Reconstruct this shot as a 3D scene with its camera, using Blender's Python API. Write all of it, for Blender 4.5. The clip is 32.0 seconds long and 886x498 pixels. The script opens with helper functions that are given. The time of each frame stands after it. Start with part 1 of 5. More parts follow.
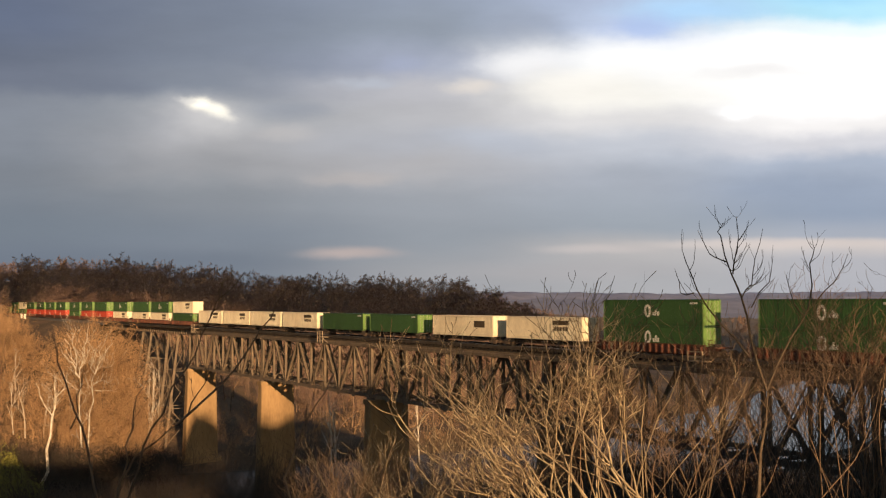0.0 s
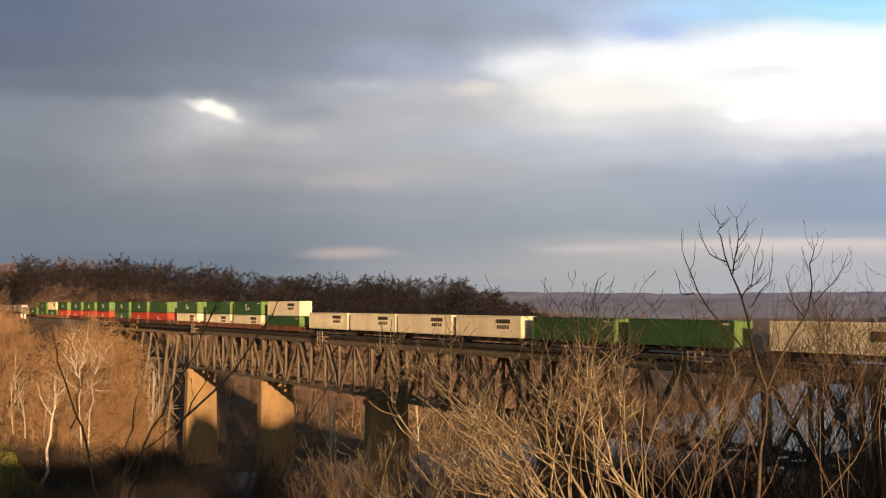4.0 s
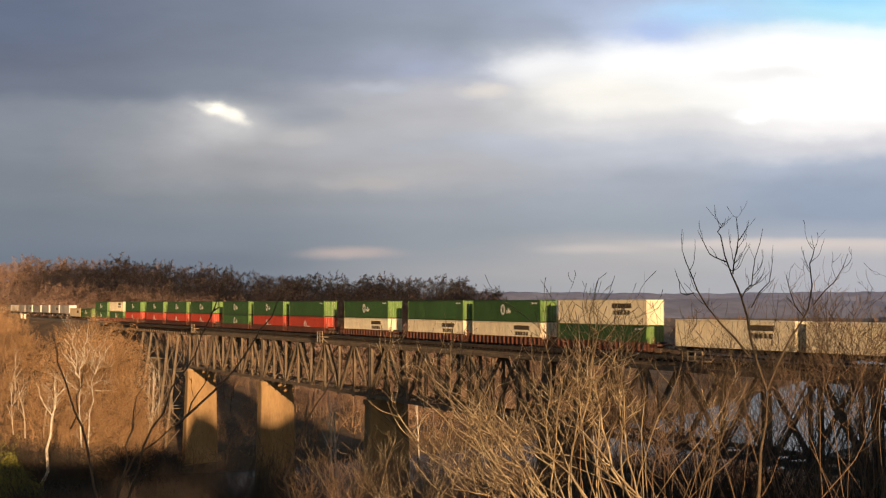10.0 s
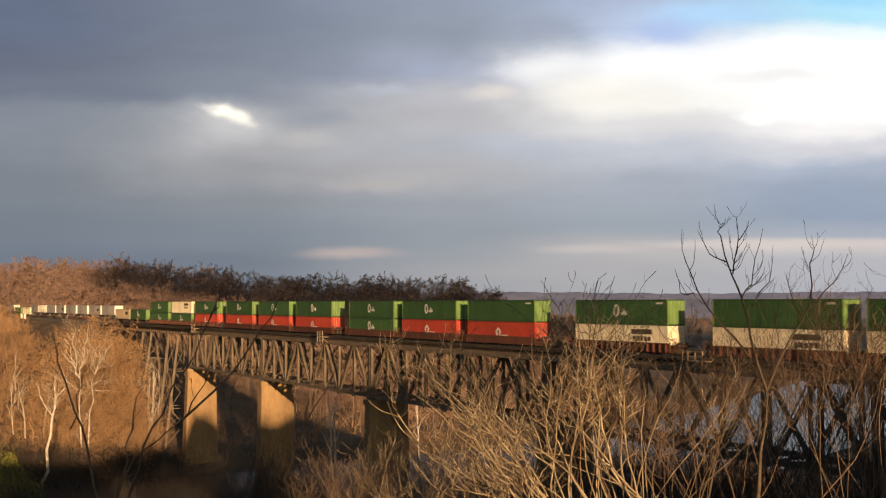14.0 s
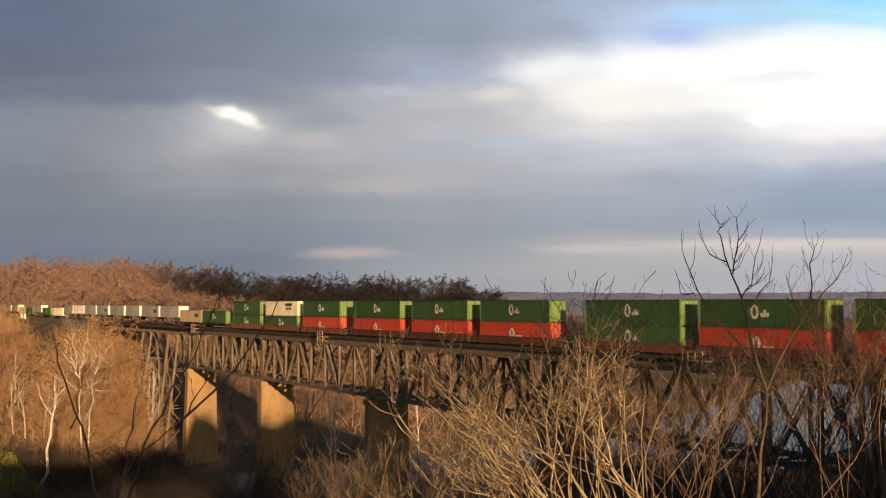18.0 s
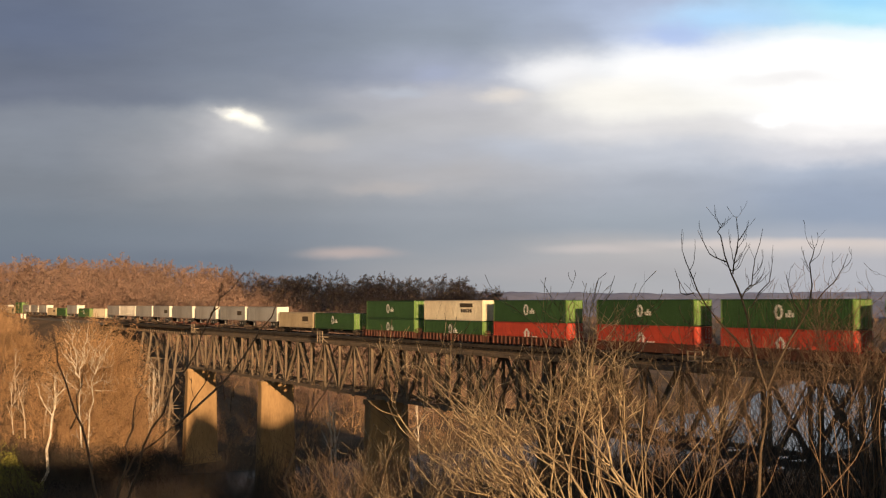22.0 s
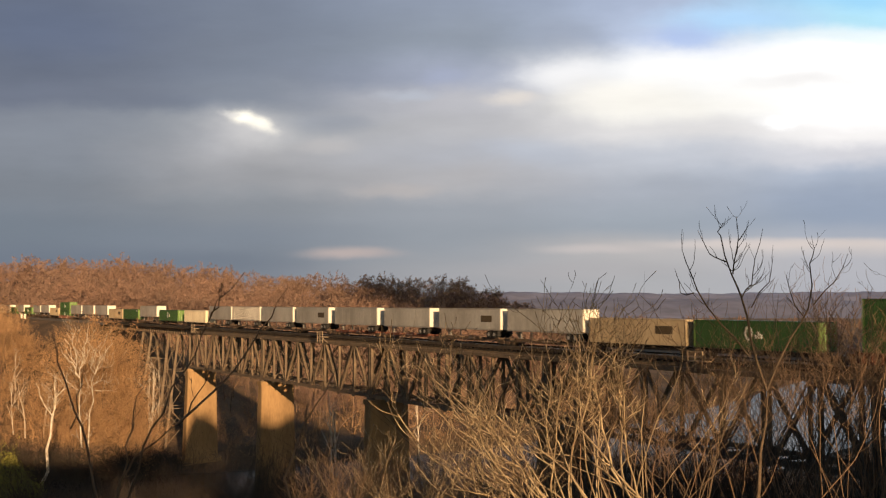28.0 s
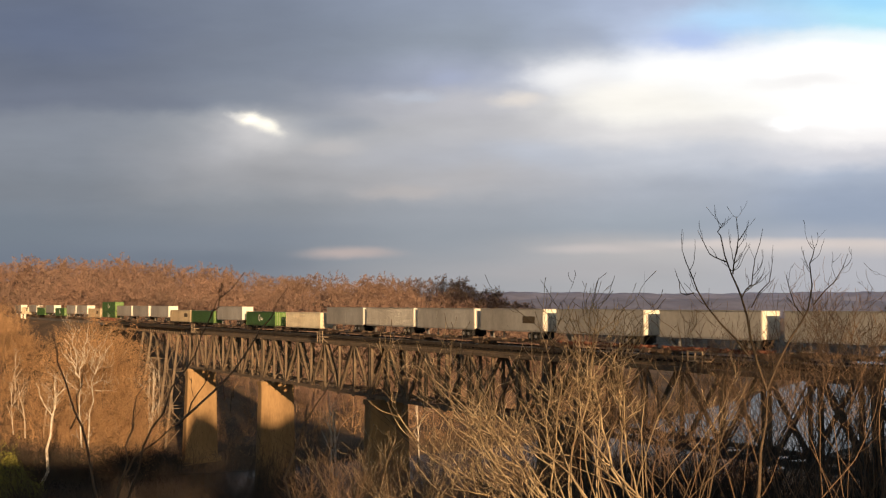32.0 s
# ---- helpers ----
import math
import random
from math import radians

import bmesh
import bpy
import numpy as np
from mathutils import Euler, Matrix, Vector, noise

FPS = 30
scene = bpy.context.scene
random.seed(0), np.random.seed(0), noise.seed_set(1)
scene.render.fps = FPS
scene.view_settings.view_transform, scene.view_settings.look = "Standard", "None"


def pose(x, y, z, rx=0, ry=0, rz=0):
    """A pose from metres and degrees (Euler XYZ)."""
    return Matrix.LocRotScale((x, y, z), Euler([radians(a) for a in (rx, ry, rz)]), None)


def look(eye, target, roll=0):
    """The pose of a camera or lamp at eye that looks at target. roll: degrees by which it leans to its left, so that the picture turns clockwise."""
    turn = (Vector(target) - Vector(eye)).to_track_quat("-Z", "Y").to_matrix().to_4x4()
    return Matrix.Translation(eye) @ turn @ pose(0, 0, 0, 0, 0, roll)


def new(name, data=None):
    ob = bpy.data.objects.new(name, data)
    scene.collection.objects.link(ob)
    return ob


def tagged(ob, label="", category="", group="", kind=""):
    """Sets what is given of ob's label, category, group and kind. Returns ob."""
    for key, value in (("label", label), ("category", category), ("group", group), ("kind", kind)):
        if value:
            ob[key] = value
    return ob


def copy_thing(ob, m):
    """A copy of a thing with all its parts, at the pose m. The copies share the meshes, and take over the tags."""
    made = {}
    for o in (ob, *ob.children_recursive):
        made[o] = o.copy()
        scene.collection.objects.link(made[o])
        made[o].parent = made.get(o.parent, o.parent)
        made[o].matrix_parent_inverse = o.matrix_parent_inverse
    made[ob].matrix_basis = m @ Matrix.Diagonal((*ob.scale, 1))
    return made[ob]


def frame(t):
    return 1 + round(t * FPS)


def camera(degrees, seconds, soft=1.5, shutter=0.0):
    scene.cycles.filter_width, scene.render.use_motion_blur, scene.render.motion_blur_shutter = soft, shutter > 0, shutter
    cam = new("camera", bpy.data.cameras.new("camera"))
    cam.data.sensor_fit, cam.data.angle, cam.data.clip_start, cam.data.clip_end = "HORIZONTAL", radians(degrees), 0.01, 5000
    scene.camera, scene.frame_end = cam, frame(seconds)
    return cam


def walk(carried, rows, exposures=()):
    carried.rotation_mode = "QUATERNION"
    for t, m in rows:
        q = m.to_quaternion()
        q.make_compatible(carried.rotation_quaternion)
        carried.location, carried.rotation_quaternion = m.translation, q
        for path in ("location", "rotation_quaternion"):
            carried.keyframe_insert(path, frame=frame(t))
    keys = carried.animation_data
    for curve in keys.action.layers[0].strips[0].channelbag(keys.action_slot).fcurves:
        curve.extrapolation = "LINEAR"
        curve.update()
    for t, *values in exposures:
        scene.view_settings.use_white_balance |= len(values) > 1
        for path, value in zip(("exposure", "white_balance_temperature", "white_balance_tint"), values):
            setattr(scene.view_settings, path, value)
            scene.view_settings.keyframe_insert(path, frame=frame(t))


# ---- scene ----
# ---------------------------------------------------------------- camera
EXPOSURE = 0.0
EYE = (0.0, 0.0, 5.75)
cam = camera(45.8, 32.0, soft=1.2, shutter=0.5)
STAND = pose(*EYE, 92.96, 0, 0)
walk(cam, [(0.0, STAND), (32.0, STAND)], exposures=[(0.0, EXPOSURE), (32.0, EXPOSURE)])

# the track: a straight line past the camera, local +x the way the train goes, local +y away from the camera
TURN = -58.73
TRACK = pose(70.51, 42.82, 0, 0, 0, TURN)
SPEED = 16.23
UX, UY, NX, NY = 0.519, -0.8547, 0.8547, 0.519


def on_track(s, y=0.0, z=0.0, rz=0.0):
    return TRACK @ pose(s, y, z, 0, 0, rz)


# ---------------------------------------------------------------- light
SUN_EL, SUN_AZ = 10.0, 18.2          # degrees; azimuth to the right of straight behind the camera
to_sun = Vector((math.sin(radians(SUN_AZ)) * math.cos(radians(SUN_EL)),
                 -math.cos(radians(SUN_AZ)) * math.cos(radians(SUN_EL)), math.sin(radians(SUN_EL))))
sun_data = bpy.data.lights.new("sun", "SUN")
sun_data.energy, sun_data.angle, sun_data.color = 7.0, radians(0.6), (1.0, 0.64, 0.34)
sun = new("sun", sun_data)
sun.matrix_basis = look((0, 0, 0), -to_sun)

world = bpy.data.worlds.new("world")
scene.world = world
world.use_nodes = True
wn = world.node_tree.nodes
sky = wn.new("ShaderNodeTexSky")
sky.sky_type, sky.sun_disc = "NISHITA", False
sky.sun_elevation, sky.sun_rotation = radians(SUN_EL), radians(180 - SUN_AZ)
sky.dust_density = 2.0
wn["Background"].inputs["Strength"].default_value = 0.065
world.node_tree.links.new(sky.outputs[0], wn["Background"].inputs["Color"])

# ---------------------------------------------------------------- mesh tools
def srgb(r, g, b):
    return tuple(((c / 255) / 12.92 if c <= 10 else ((c / 255 + 0.055) / 1.055) ** 2.4) for c in (r, g, b)) + (1.0,)


def quick_mesh(name, verts, quads):
    """A mesh from an array of vertices and an array of four-cornered faces."""
    v, f = np.asarray(verts, dtype=np.float32), np.asarray(quads, dtype=np.int32)
    me = bpy.data.meshes.new(name)
    me.vertices.add(len(v))
    me.vertices.foreach_set("co", v.ravel())
    me.loops.add(f.size)
    me.loops.foreach_set("vertex_index", f.ravel())
    me.polygons.add(len(f))
    me.polygons.foreach_set("loop_start", np.arange(0, f.size, 4, dtype=np.int32))
    me.update(calc_edges=True)
    return me


class Shape:
    """Gathers boxes, beams and tubes into one mesh."""

    def __init__(self):
        self.v, self.f = [], []

    def hexa(self, c):
        n = len(self.v)
        self.v += [tuple(p) for p in c]
        self.f += [(n + a, n + b, n + c_, n + d) for a, b, c_, d in
                   ((0, 3, 2, 1), (4, 5, 6, 7), (0, 1, 5, 4), (1, 2, 6, 5), (2, 3, 7, 6), (3, 0, 4, 7))]
        return self

    def box(self, x0, x1, y0, y1, z0, z1):
        return self.hexa([(x0, y0, z0), (x1, y0, z0), (x1, y1, z0), (x0, y1, z0),
                          (x0, y0, z1), (x1, y0, z1), (x1, y1, z1), (x0, y1, z1)])

    def beam(self, p, q, w, h):
        p, q = Vector(p), Vector(q)
        d = (q - p).normalized()
        side = d.cross(Vector((0, 0, 1)))
        side = Vector((0, 1, 0)) if side.length < 1e-4 else side.normalized()
        up = side.cross(d).normalized()
        a, b = side * w / 2, up * h / 2
        return self.hexa([p - a - b, p + a - b, p + a + b, p - a + b, q - a - b, q + a - b, q + a + b, q - a + b])

    def tube(self, p, q, r0, r1=None, sides=10, caps=True):
        r1 = r0 if r1 is None else r1
        p, q = Vector(p), Vector(q)
        d = (q - p).normalized()
        a = d.cross(Vector((0, 0, 1)) if abs(d.z) < 0.9 else Vector((1, 0, 0))).normalized()
        b = d.cross(a)
        n = len(self.v)
        for c, r in ((p, r0), (q, r1)):
            for i in range(sides):
                t = 2 * math.pi * i / sides
                self.v.append(tuple(c + r * (math.cos(t) * a + math.sin(t) * b)))
        for i in range(sides):
            j = (i + 1) % sides
            self.f.append((n + i, n + j, n + sides + j, n + sides + i))
        if caps:
            self.f += [tuple(range(n + sides - 1, n - 1, -1)), tuple(range(n + sides, n + 2 * sides))]
        return self

    def prism(self, outline, z0, z1, top=None):
        """An upright prism over an outline; top: another outline of as many corners for its upper end."""
        n, k = len(self.v), len(outline)
        self.v += [(x, y, z0) for x, y in outline] + [(x, y, z1) for x, y in (top or outline)]
        self.f += [(n + i, n + (i + 1) % k, n + k + (i + 1) % k, n + k + i) for i in range(k)]
        self.f += [tuple(range(n + k - 1, n - 1, -1)), tuple(range(n + k, n + 2 * k))]
        return self

    def ring(self, cx, cz, rx, rz, w, y0, y1, k=18):
        """An upright flat oval ring in one piece."""
        n = len(self.v)
        for i in range(k):
            c, s = math.cos(2 * math.pi * i / k), math.sin(2 * math.pi * i / k)
            self.v += [(cx + (rx + d) * c, y, cz + (rz + d) * s) for y in (y0, y1) for d in (-w, w)]
        for i in range(k):
            a, b = n + 4 * i, n + 4 * ((i + 1) % k)
            self.f += [(a, b, b + 1, a + 1), (a + 2, a + 3, b + 3, b + 2), (a, a + 2, b + 2, b), (a + 1, b + 1, b + 3, a + 3)]
        return self

    def mesh(self, name, material=None, bevel=0.0):
        me = bpy.data.meshes.new(name)
        me.from_pydata(self.v, [], self.f)
        if bevel:
            bm = bmesh.new()
            bm.from_mesh(me)
            bmesh.ops.bevel(bm, geom=list(bm.edges), offset=bevel, segments=1, affect="EDGES", clamp_overlap=True)
            bm.to_mesh(me)
            bm.free()
        if material:
            me.materials.append(material)
        me.update()
        return me


def part(name, shape, material, parent, label="", at=None, bevel=0.0):
    """Links a shape or a ready mesh as one mesh object under a thing or a part."""
    me = shape.mesh(name, material, bevel) if isinstance(shape, Shape) else shape
    ob = new(name, me)
    ob.parent = parent
    if at is not None:
        ob.matrix_basis = at
    if label:
        tagged(ob, label)
    return ob


# ---------------------------------------------------------------- materials
def material(name, base, rough=0.8, metal=0.0, mix=None, scale=1.0, detail=0.5, bump=0.0, bump_scale=8.0, stretch=(1, 1, 1),
             per_object=0.0, per_island=0.0, spec=0.3):
    """A surface with a base colour, a second colour in patches of noise, fine grain and relief."""
    m = bpy.data.materials.new(name)
    m.use_nodes = True
    nt = m.node_tree
    n, l = nt.nodes, nt.links
    bsdf = n["Principled BSDF"]
    bsdf.inputs["Roughness"].default_value, bsdf.inputs["Metallic"].default_value = rough, metal
    bsdf.inputs["Specular IOR Level"].default_value = spec
    tc = n.new("ShaderNodeTexCoord")
    mp = n.new("ShaderNodeMapping")
    mp.inputs["Scale"].default_value = stretch
    l.new(tc.outputs["Object"], mp.inputs["Vector"])
    big = n.new("ShaderNodeTexNoise")
    big.inputs["Scale"].default_value, big.inputs["Detail"].default_value, big.inputs["Roughness"].default_value = scale, 6, 0.6
    l.new(mp.outputs[0], big.inputs["Vector"])
    ramp = n.new("ShaderNodeValToRGB")
    ramp.color_ramp.elements[0].position, ramp.color_ramp.elements[1].position = 0.38, 0.64
    ramp.color_ramp.elements[0].color = base
    ramp.color_ramp.elements[1].color = mix or tuple(c * 0.8 for c in base[:3]) + (1,)
    l.new(big.outputs[0], ramp.inputs[0])
    fine = n.new("ShaderNodeTexNoise")
    fine.inputs["Scale"].default_value, fine.inputs["Detail"].default_value = bump_scale, 5
    l.new(mp.outputs[0], fine.inputs["Vector"])
    shade = n.new("ShaderNodeMapRange")
    shade.inputs["From Min"].default_value, shade.inputs["From Max"].default_value = 0.3, 0.7
    shade.inputs["To Min"].default_value, shade.inputs["To Max"].default_value = 1 - 0.5 * detail, 1 + 0.5 * detail
    l.new(fine.outputs[0], shade.inputs["Value"])
    value = shade.outputs[0]
    for amount, kind, out in ((per_object, "ShaderNodeObjectInfo", "Random"), (per_island, "ShaderNodeNewGeometry", "Random Per Island")):
        if amount:
            info = n.new(kind)
            r = n.new("ShaderNodeMapRange")
            r.inputs["To Min"].default_value, r.inputs["To Max"].default_value = 1 - amount, 1 + amount
            l.new(info.outputs[out], r.inputs["Value"])
            mu = n.new("ShaderNodeMath")
            mu.operation = "MULTIPLY"
            l.new(value, mu.inputs[0])
            l.new(r.outputs[0], mu.inputs[1])
            value = mu.outputs[0]
    mul = n.new("ShaderNodeVectorMath")
    mul.operation = "SCALE"
    l.new(ramp.outputs[0], mul.inputs[0])
    l.new(value, mul.inputs["Scale"])
    l.new(mul.outputs[0], bsdf.inputs["Base Color"])
    if bump:
        b = n.new("ShaderNodeBump")
        b.inputs["Strength"].default_value, b.inputs["Distance"].default_value = 0.6, bump
        l.new(fine.outputs[0], b.inputs["Height"])
        l.new(b.outputs[0], bsdf.inputs["Normal"])
    return m


MAT = {
    "steel": material("weathered_steel", (0.135, 0.107, 0.078, 1), 0.7, 0.1, (0.215, 0.16, 0.108, 1), 0.6, 0.6, 0.01, 6),
    "timber": material("creosoted_timber", (0.042, 0.033, 0.026, 1), 0.9, 0, (0.075, 0.06, 0.048, 1), 1.2, 0.6, 0.01, 9),
    "rail": material("rail_steel", (0.22, 0.19, 0.16, 1), 0.35, 0.7, (0.14, 0.10, 0.07, 1), 0.5),
    "concrete": material("stained_concrete", (0.36, 0.235, 0.115, 1), 0.9, 0, (0.25, 0.16, 0.08, 1), 0.3, 0.2, 0.01, 3, (1, 1, 0.3)),
    "ballast": material("ballast", (0.16, 0.14, 0.12, 1), 0.95, 0, (0.09, 0.08, 0.07, 1), 2, 0.8, 0.04, 12),
    "ground": material("leaf_litter", (0.16, 0.105, 0.06, 1), 0.95, 0, (0.085, 0.06, 0.036, 1), 0.06, 0.7, 0.08, 1.5),
    "bark_gold": material("twig_bark", (0.44, 0.35, 0.22, 1), 0.65, 0, (0.17, 0.12, 0.072, 1), 3, 0.5, 0.003, 40, per_island=0.5),
    "bark_sapling": material("sapling_bark", (0.17, 0.125, 0.08, 1), 0.75, 0, (0.10, 0.072, 0.048, 1), 5, 0.6, 0.003, 40, per_island=0.2),
    # brighter copy of the brown bark: the bank's sunlight is put into its colour
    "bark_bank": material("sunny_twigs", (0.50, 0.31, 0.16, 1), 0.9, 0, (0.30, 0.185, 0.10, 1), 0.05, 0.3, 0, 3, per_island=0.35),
    "bark_brown": material("brown_bark", (0.26, 0.175, 0.11, 1), 0.85, 0, (0.16, 0.11, 0.075, 1), 1.5, 0.5, 0.01, 12, per_island=0.2, per_object=0.25),
    # base raised to imitate haze over the far ridge
    "bark_far": material("hazed_winter_twigs", (0.28, 0.18, 0.135, 1), 0.9, 0, (0.20, 0.137, 0.107, 1), 0.03, 0.2, 0, 3, per_island=0.15),
    # bluish base colour imitates the haze over far woods
    "hill": material("hazed_distant_woods", (0.165, 0.175, 0.245, 1), 1.0, 0, (0.125, 0.135, 0.20, 1), 0.004, 0.3, 0, 0.02),
    "bark_white": material("sycamore_bark", (0.66, 0.60, 0.50, 1), 0.8, 0, (0.40, 0.33, 0.25, 1), 1.1, 0.4, 0.006, 8),
    # very dark bark: the shade on low brush is put into this colour
    "bark_dark_shade": material("shade_dark_bark", (0.055, 0.045, 0.036, 1), 0.9, 0, (0.09, 0.07, 0.055, 1), 4, 0.5, 0.003, 30),
    # bright yellow-green: the sunlight on the leaves is put into the colour
    "leaf": material("evergreen_leaf", (0.30, 0.28, 0.06, 1), 0.55, 0, (0.19, 0.19, 0.04, 1), 2, 0.4, 0, 8, per_island=0.35),
    "green": material("green_paint", (0.041, 0.097, 0.033, 1), 0.42, 0, (0.033, 0.078, 0.027, 1), 0.25, 0.25, 0.002, 5, (1, 1, 0.4), per_object=0.18),
    "red": material("red_paint", (0.46, 0.062, 0.035, 1), 0.5, 0, (0.36, 0.05, 0.03, 1), 0.25, 0.25, 0.002, 5, (1, 1, 0.4), per_object=0.12),
    "white": material("white_paint", (0.85, 0.76, 0.56, 1), 0.45, 0, (0.72, 0.62, 0.44, 1), 0.25, 0.2, 0.002, 5, (1, 1, 0.4), per_object=0.1),
    "grey": material("aluminium_sheet", (0.60, 0.58, 0.53, 1), 0.42, 0.25, (0.43, 0.41, 0.37, 1), 0.25, 0.2, 0.002, 5, (1, 1, 0.4), per_object=0.12),
    # lighter copy of the green paint: sunlight painted on the end faces
    "green_sunlit_end": material("sunlit_green_door", (0.15, 0.26, 0.075, 1), 0.4, 0, (0.12, 0.21, 0.06, 1), 0.4, 0.2),
    "wagon": material("wagon_brown", (0.10, 0.075, 0.055, 1), 0.7, 0.1, (0.16, 0.11, 0.075, 1), 0.8, 0.6, per_object=0.3),
    "tan": material("tan_paint", (0.47, 0.38, 0.25, 1), 0.5, 0, (0.38, 0.30, 0.19, 1), 0.25, 0.25, 0.002, 5, (1, 1, 0.4)),
    "door": material("door_white", (0.80, 0.76, 0.66, 1), 0.4, 0, (0.70, 0.65, 0.55, 1), 0.4, 0.15),
    "mark_white": material("marking_white", (0.78, 0.76, 0.70, 1), 0.5),
    "mark_dark": material("marking_dark", (0.10, 0.075, 0.045, 1), 0.6),
    "plank": material("pale_plank", (0.36, 0.29, 0.20, 1), 0.85, 0, (0.24, 0.18, 0.12, 1), 2, 0.4),
    "well": material("oxide_red_steel", (0.17, 0.062, 0.04, 1), 0.7, 0.1, (0.10, 0.045, 0.03, 1), 0.5, 0.5, 0.004, 8, per_object=0.2),
    "black": material("grimy_black_steel", (0.035, 0.03, 0.027, 1), 0.75, 0.2, (0.07, 0.055, 0.04, 1), 1, 0.5),
    "tyre": material("tyre_rubber", (0.03, 0.03, 0.03, 1), 0.85),
    "rim": material("wheel_metal", (0.55, 0.52, 0.47, 1), 0.4, 0.6),
}


def water_material():
    m = bpy.data.materials.new("river_water")
    m.use_nodes = True
    n, l = m.node_tree.nodes, m.node_tree.links
    b = n["Principled BSDF"]
    b.inputs["Base Color"].default_value = (0.075, 0.062, 0.046, 1)
    b.inputs["Roughness"].default_value = 0.22
    b.inputs["IOR"].default_value = 1.33
    tc, w, bp = n.new("ShaderNodeTexCoord"), n.new("ShaderNodeTexNoise"), n.new("ShaderNodeBump")
    w.inputs["Scale"].default_value, w.inputs["Detail"].default_value = 0.5, 5
    bp.inputs["Strength"].default_value, bp.inputs["Distance"].default_value = 0.12, 0.2
    l.new(tc.outputs["Object"], w.inputs["Vector"])
    l.new(w.outputs[0], bp.inputs["Height"])
    l.new(bp.outputs[0], b.inputs["Normal"])
    return m


MAT["water"] = water_material()

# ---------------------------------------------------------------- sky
# the camera's own pitch, and its focal length in pixels
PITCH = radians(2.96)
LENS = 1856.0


def view_pixel(u, v):
    """The direction of a pixel of the camera's view as its two slopes, sideways and up; the view's middle lies at 784,
    441.
    """
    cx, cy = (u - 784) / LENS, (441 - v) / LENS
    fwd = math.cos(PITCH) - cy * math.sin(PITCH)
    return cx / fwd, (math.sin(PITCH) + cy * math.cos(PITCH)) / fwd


def cloud_material(name, columns, blobs, fade=None, warp=0.05, streak=0.16, seed=0.0):
    """Clouds from five upright strips of colour that run into each other, with soft patches on them, torn by noise."""
    m = bpy.data.materials.new(name)
    m.use_nodes = True
    n, l = m.node_tree.nodes, m.node_tree.links
    n.clear()
    out, em = n.new("ShaderNodeOutputMaterial"), n.new("ShaderNodeEmission")
    tc, sep = n.new("ShaderNodeTexCoord"), n.new("ShaderNodeSeparateXYZ")
    l.new(tc.outputs["Object"], sep.inputs[0])

    def op(kind, a, b):
        q = n.new("ShaderNodeMath")
        q.operation = kind
        for i, x in enumerate((a, b)):
            if isinstance(x, (int, float)):
                q.inputs[i].default_value = x
            else:
                l.new(x, q.inputs[i])
        return q.outputs[0]

    def vop(kind, a, b):
        q = n.new("ShaderNodeVectorMath")
        q.operation = kind
        for i, x in enumerate((a, b)):
            if isinstance(x, tuple):
                q.inputs[i].default_value = x
            else:
                l.new(x, q.inputs[i])
        return q

    comb = n.new("ShaderNodeCombineXYZ")
    l.new(op("DIVIDE", sep.outputs[0], sep.outputs[1]), comb.inputs[0])
    l.new(op("DIVIDE", sep.outputs[2], sep.outputs[1]), comb.inputs[1])
    comb.inputs[2].default_value = seed
    flat = comb.outputs[0]

    def noise_of(scale, stretch, detail):
        t = n.new("ShaderNodeTexNoise")
        t.inputs["Scale"].default_value, t.inputs["Detail"].default_value, t.inputs["Roughness"].default_value = scale, detail, 0.55
        l.new(vop("MULTIPLY", flat, stretch).outputs[0], t.inputs["Vector"])
        return t

    w1 = noise_of(9.0, (1.0, 1.7, 1.0), 5)
    shift = vop("MULTIPLY", vop("SUBTRACT", w1.outputs["Color"], (0.5, 0.5, 0.5)).outputs[0], (warp * 2.2, warp, 0.0))
    bent = vop("ADD", flat, shift.outputs[0]).outputs[0]
    up = n.new("ShaderNodeSeparateXYZ")
    l.new(bent, up.inputs[0])
    lo, hi = view_pixel(784, 560)[1], view_pixel(784, -40)[1]
    mr = n.new("ShaderNodeMapRange")
    mr.inputs["From Min"].default_value, mr.inputs["From Max"].default_value = lo, hi
    l.new(up.outputs[1], mr.inputs["Value"])
    colour, last = None, 0
    for u, gradient in columns:
        ramp = n.new("ShaderNodeValToRGB")
        ramp.color_ramp.interpolation = "EASE"
        l.new(mr.outputs[0], ramp.inputs[0])
        stops = sorted(((view_pixel(784, v)[1] - lo) / (hi - lo), srgb(*c)) for v, c in gradient)
        while len(ramp.color_ramp.elements) < len(stops):
            ramp.color_ramp.elements.new(0.5)
        for e, (p, c) in zip(ramp.color_ramp.elements, stops):
            e.position, e.color = p, c
        if colour is None:
            colour = ramp.outputs[0]
        else:
            side = n.new("ShaderNodeMapRange")
            side.interpolation_type = "SMOOTHSTEP"
            side.inputs["From Min"].default_value, side.inputs["From Max"].default_value = view_pixel(last, 300)[0], view_pixel(u, 300)[0]
            l.new(up.outputs[0], side.inputs["Value"])
            mix = n.new("ShaderNodeMix")
            mix.data_type = "RGBA"
            l.new(side.outputs[0], mix.inputs["Factor"])
            l.new(colour, mix.inputs[6])
            l.new(ramp.outputs[0], mix.inputs[7])
            colour = mix.outputs[2]
        last = u
    for u, v, rx, ry, c, strength in blobs:
        u0, v0 = view_pixel(u, v)
        d = vop("MULTIPLY", vop("SUBTRACT", bent, (u0, v0, seed)).outputs[0], (LENS / rx, LENS / ry, 0.0))
        ln = n.new("ShaderNodeVectorMath")
        ln.operation = "LENGTH"
        l.new(d.outputs[0], ln.inputs[0])
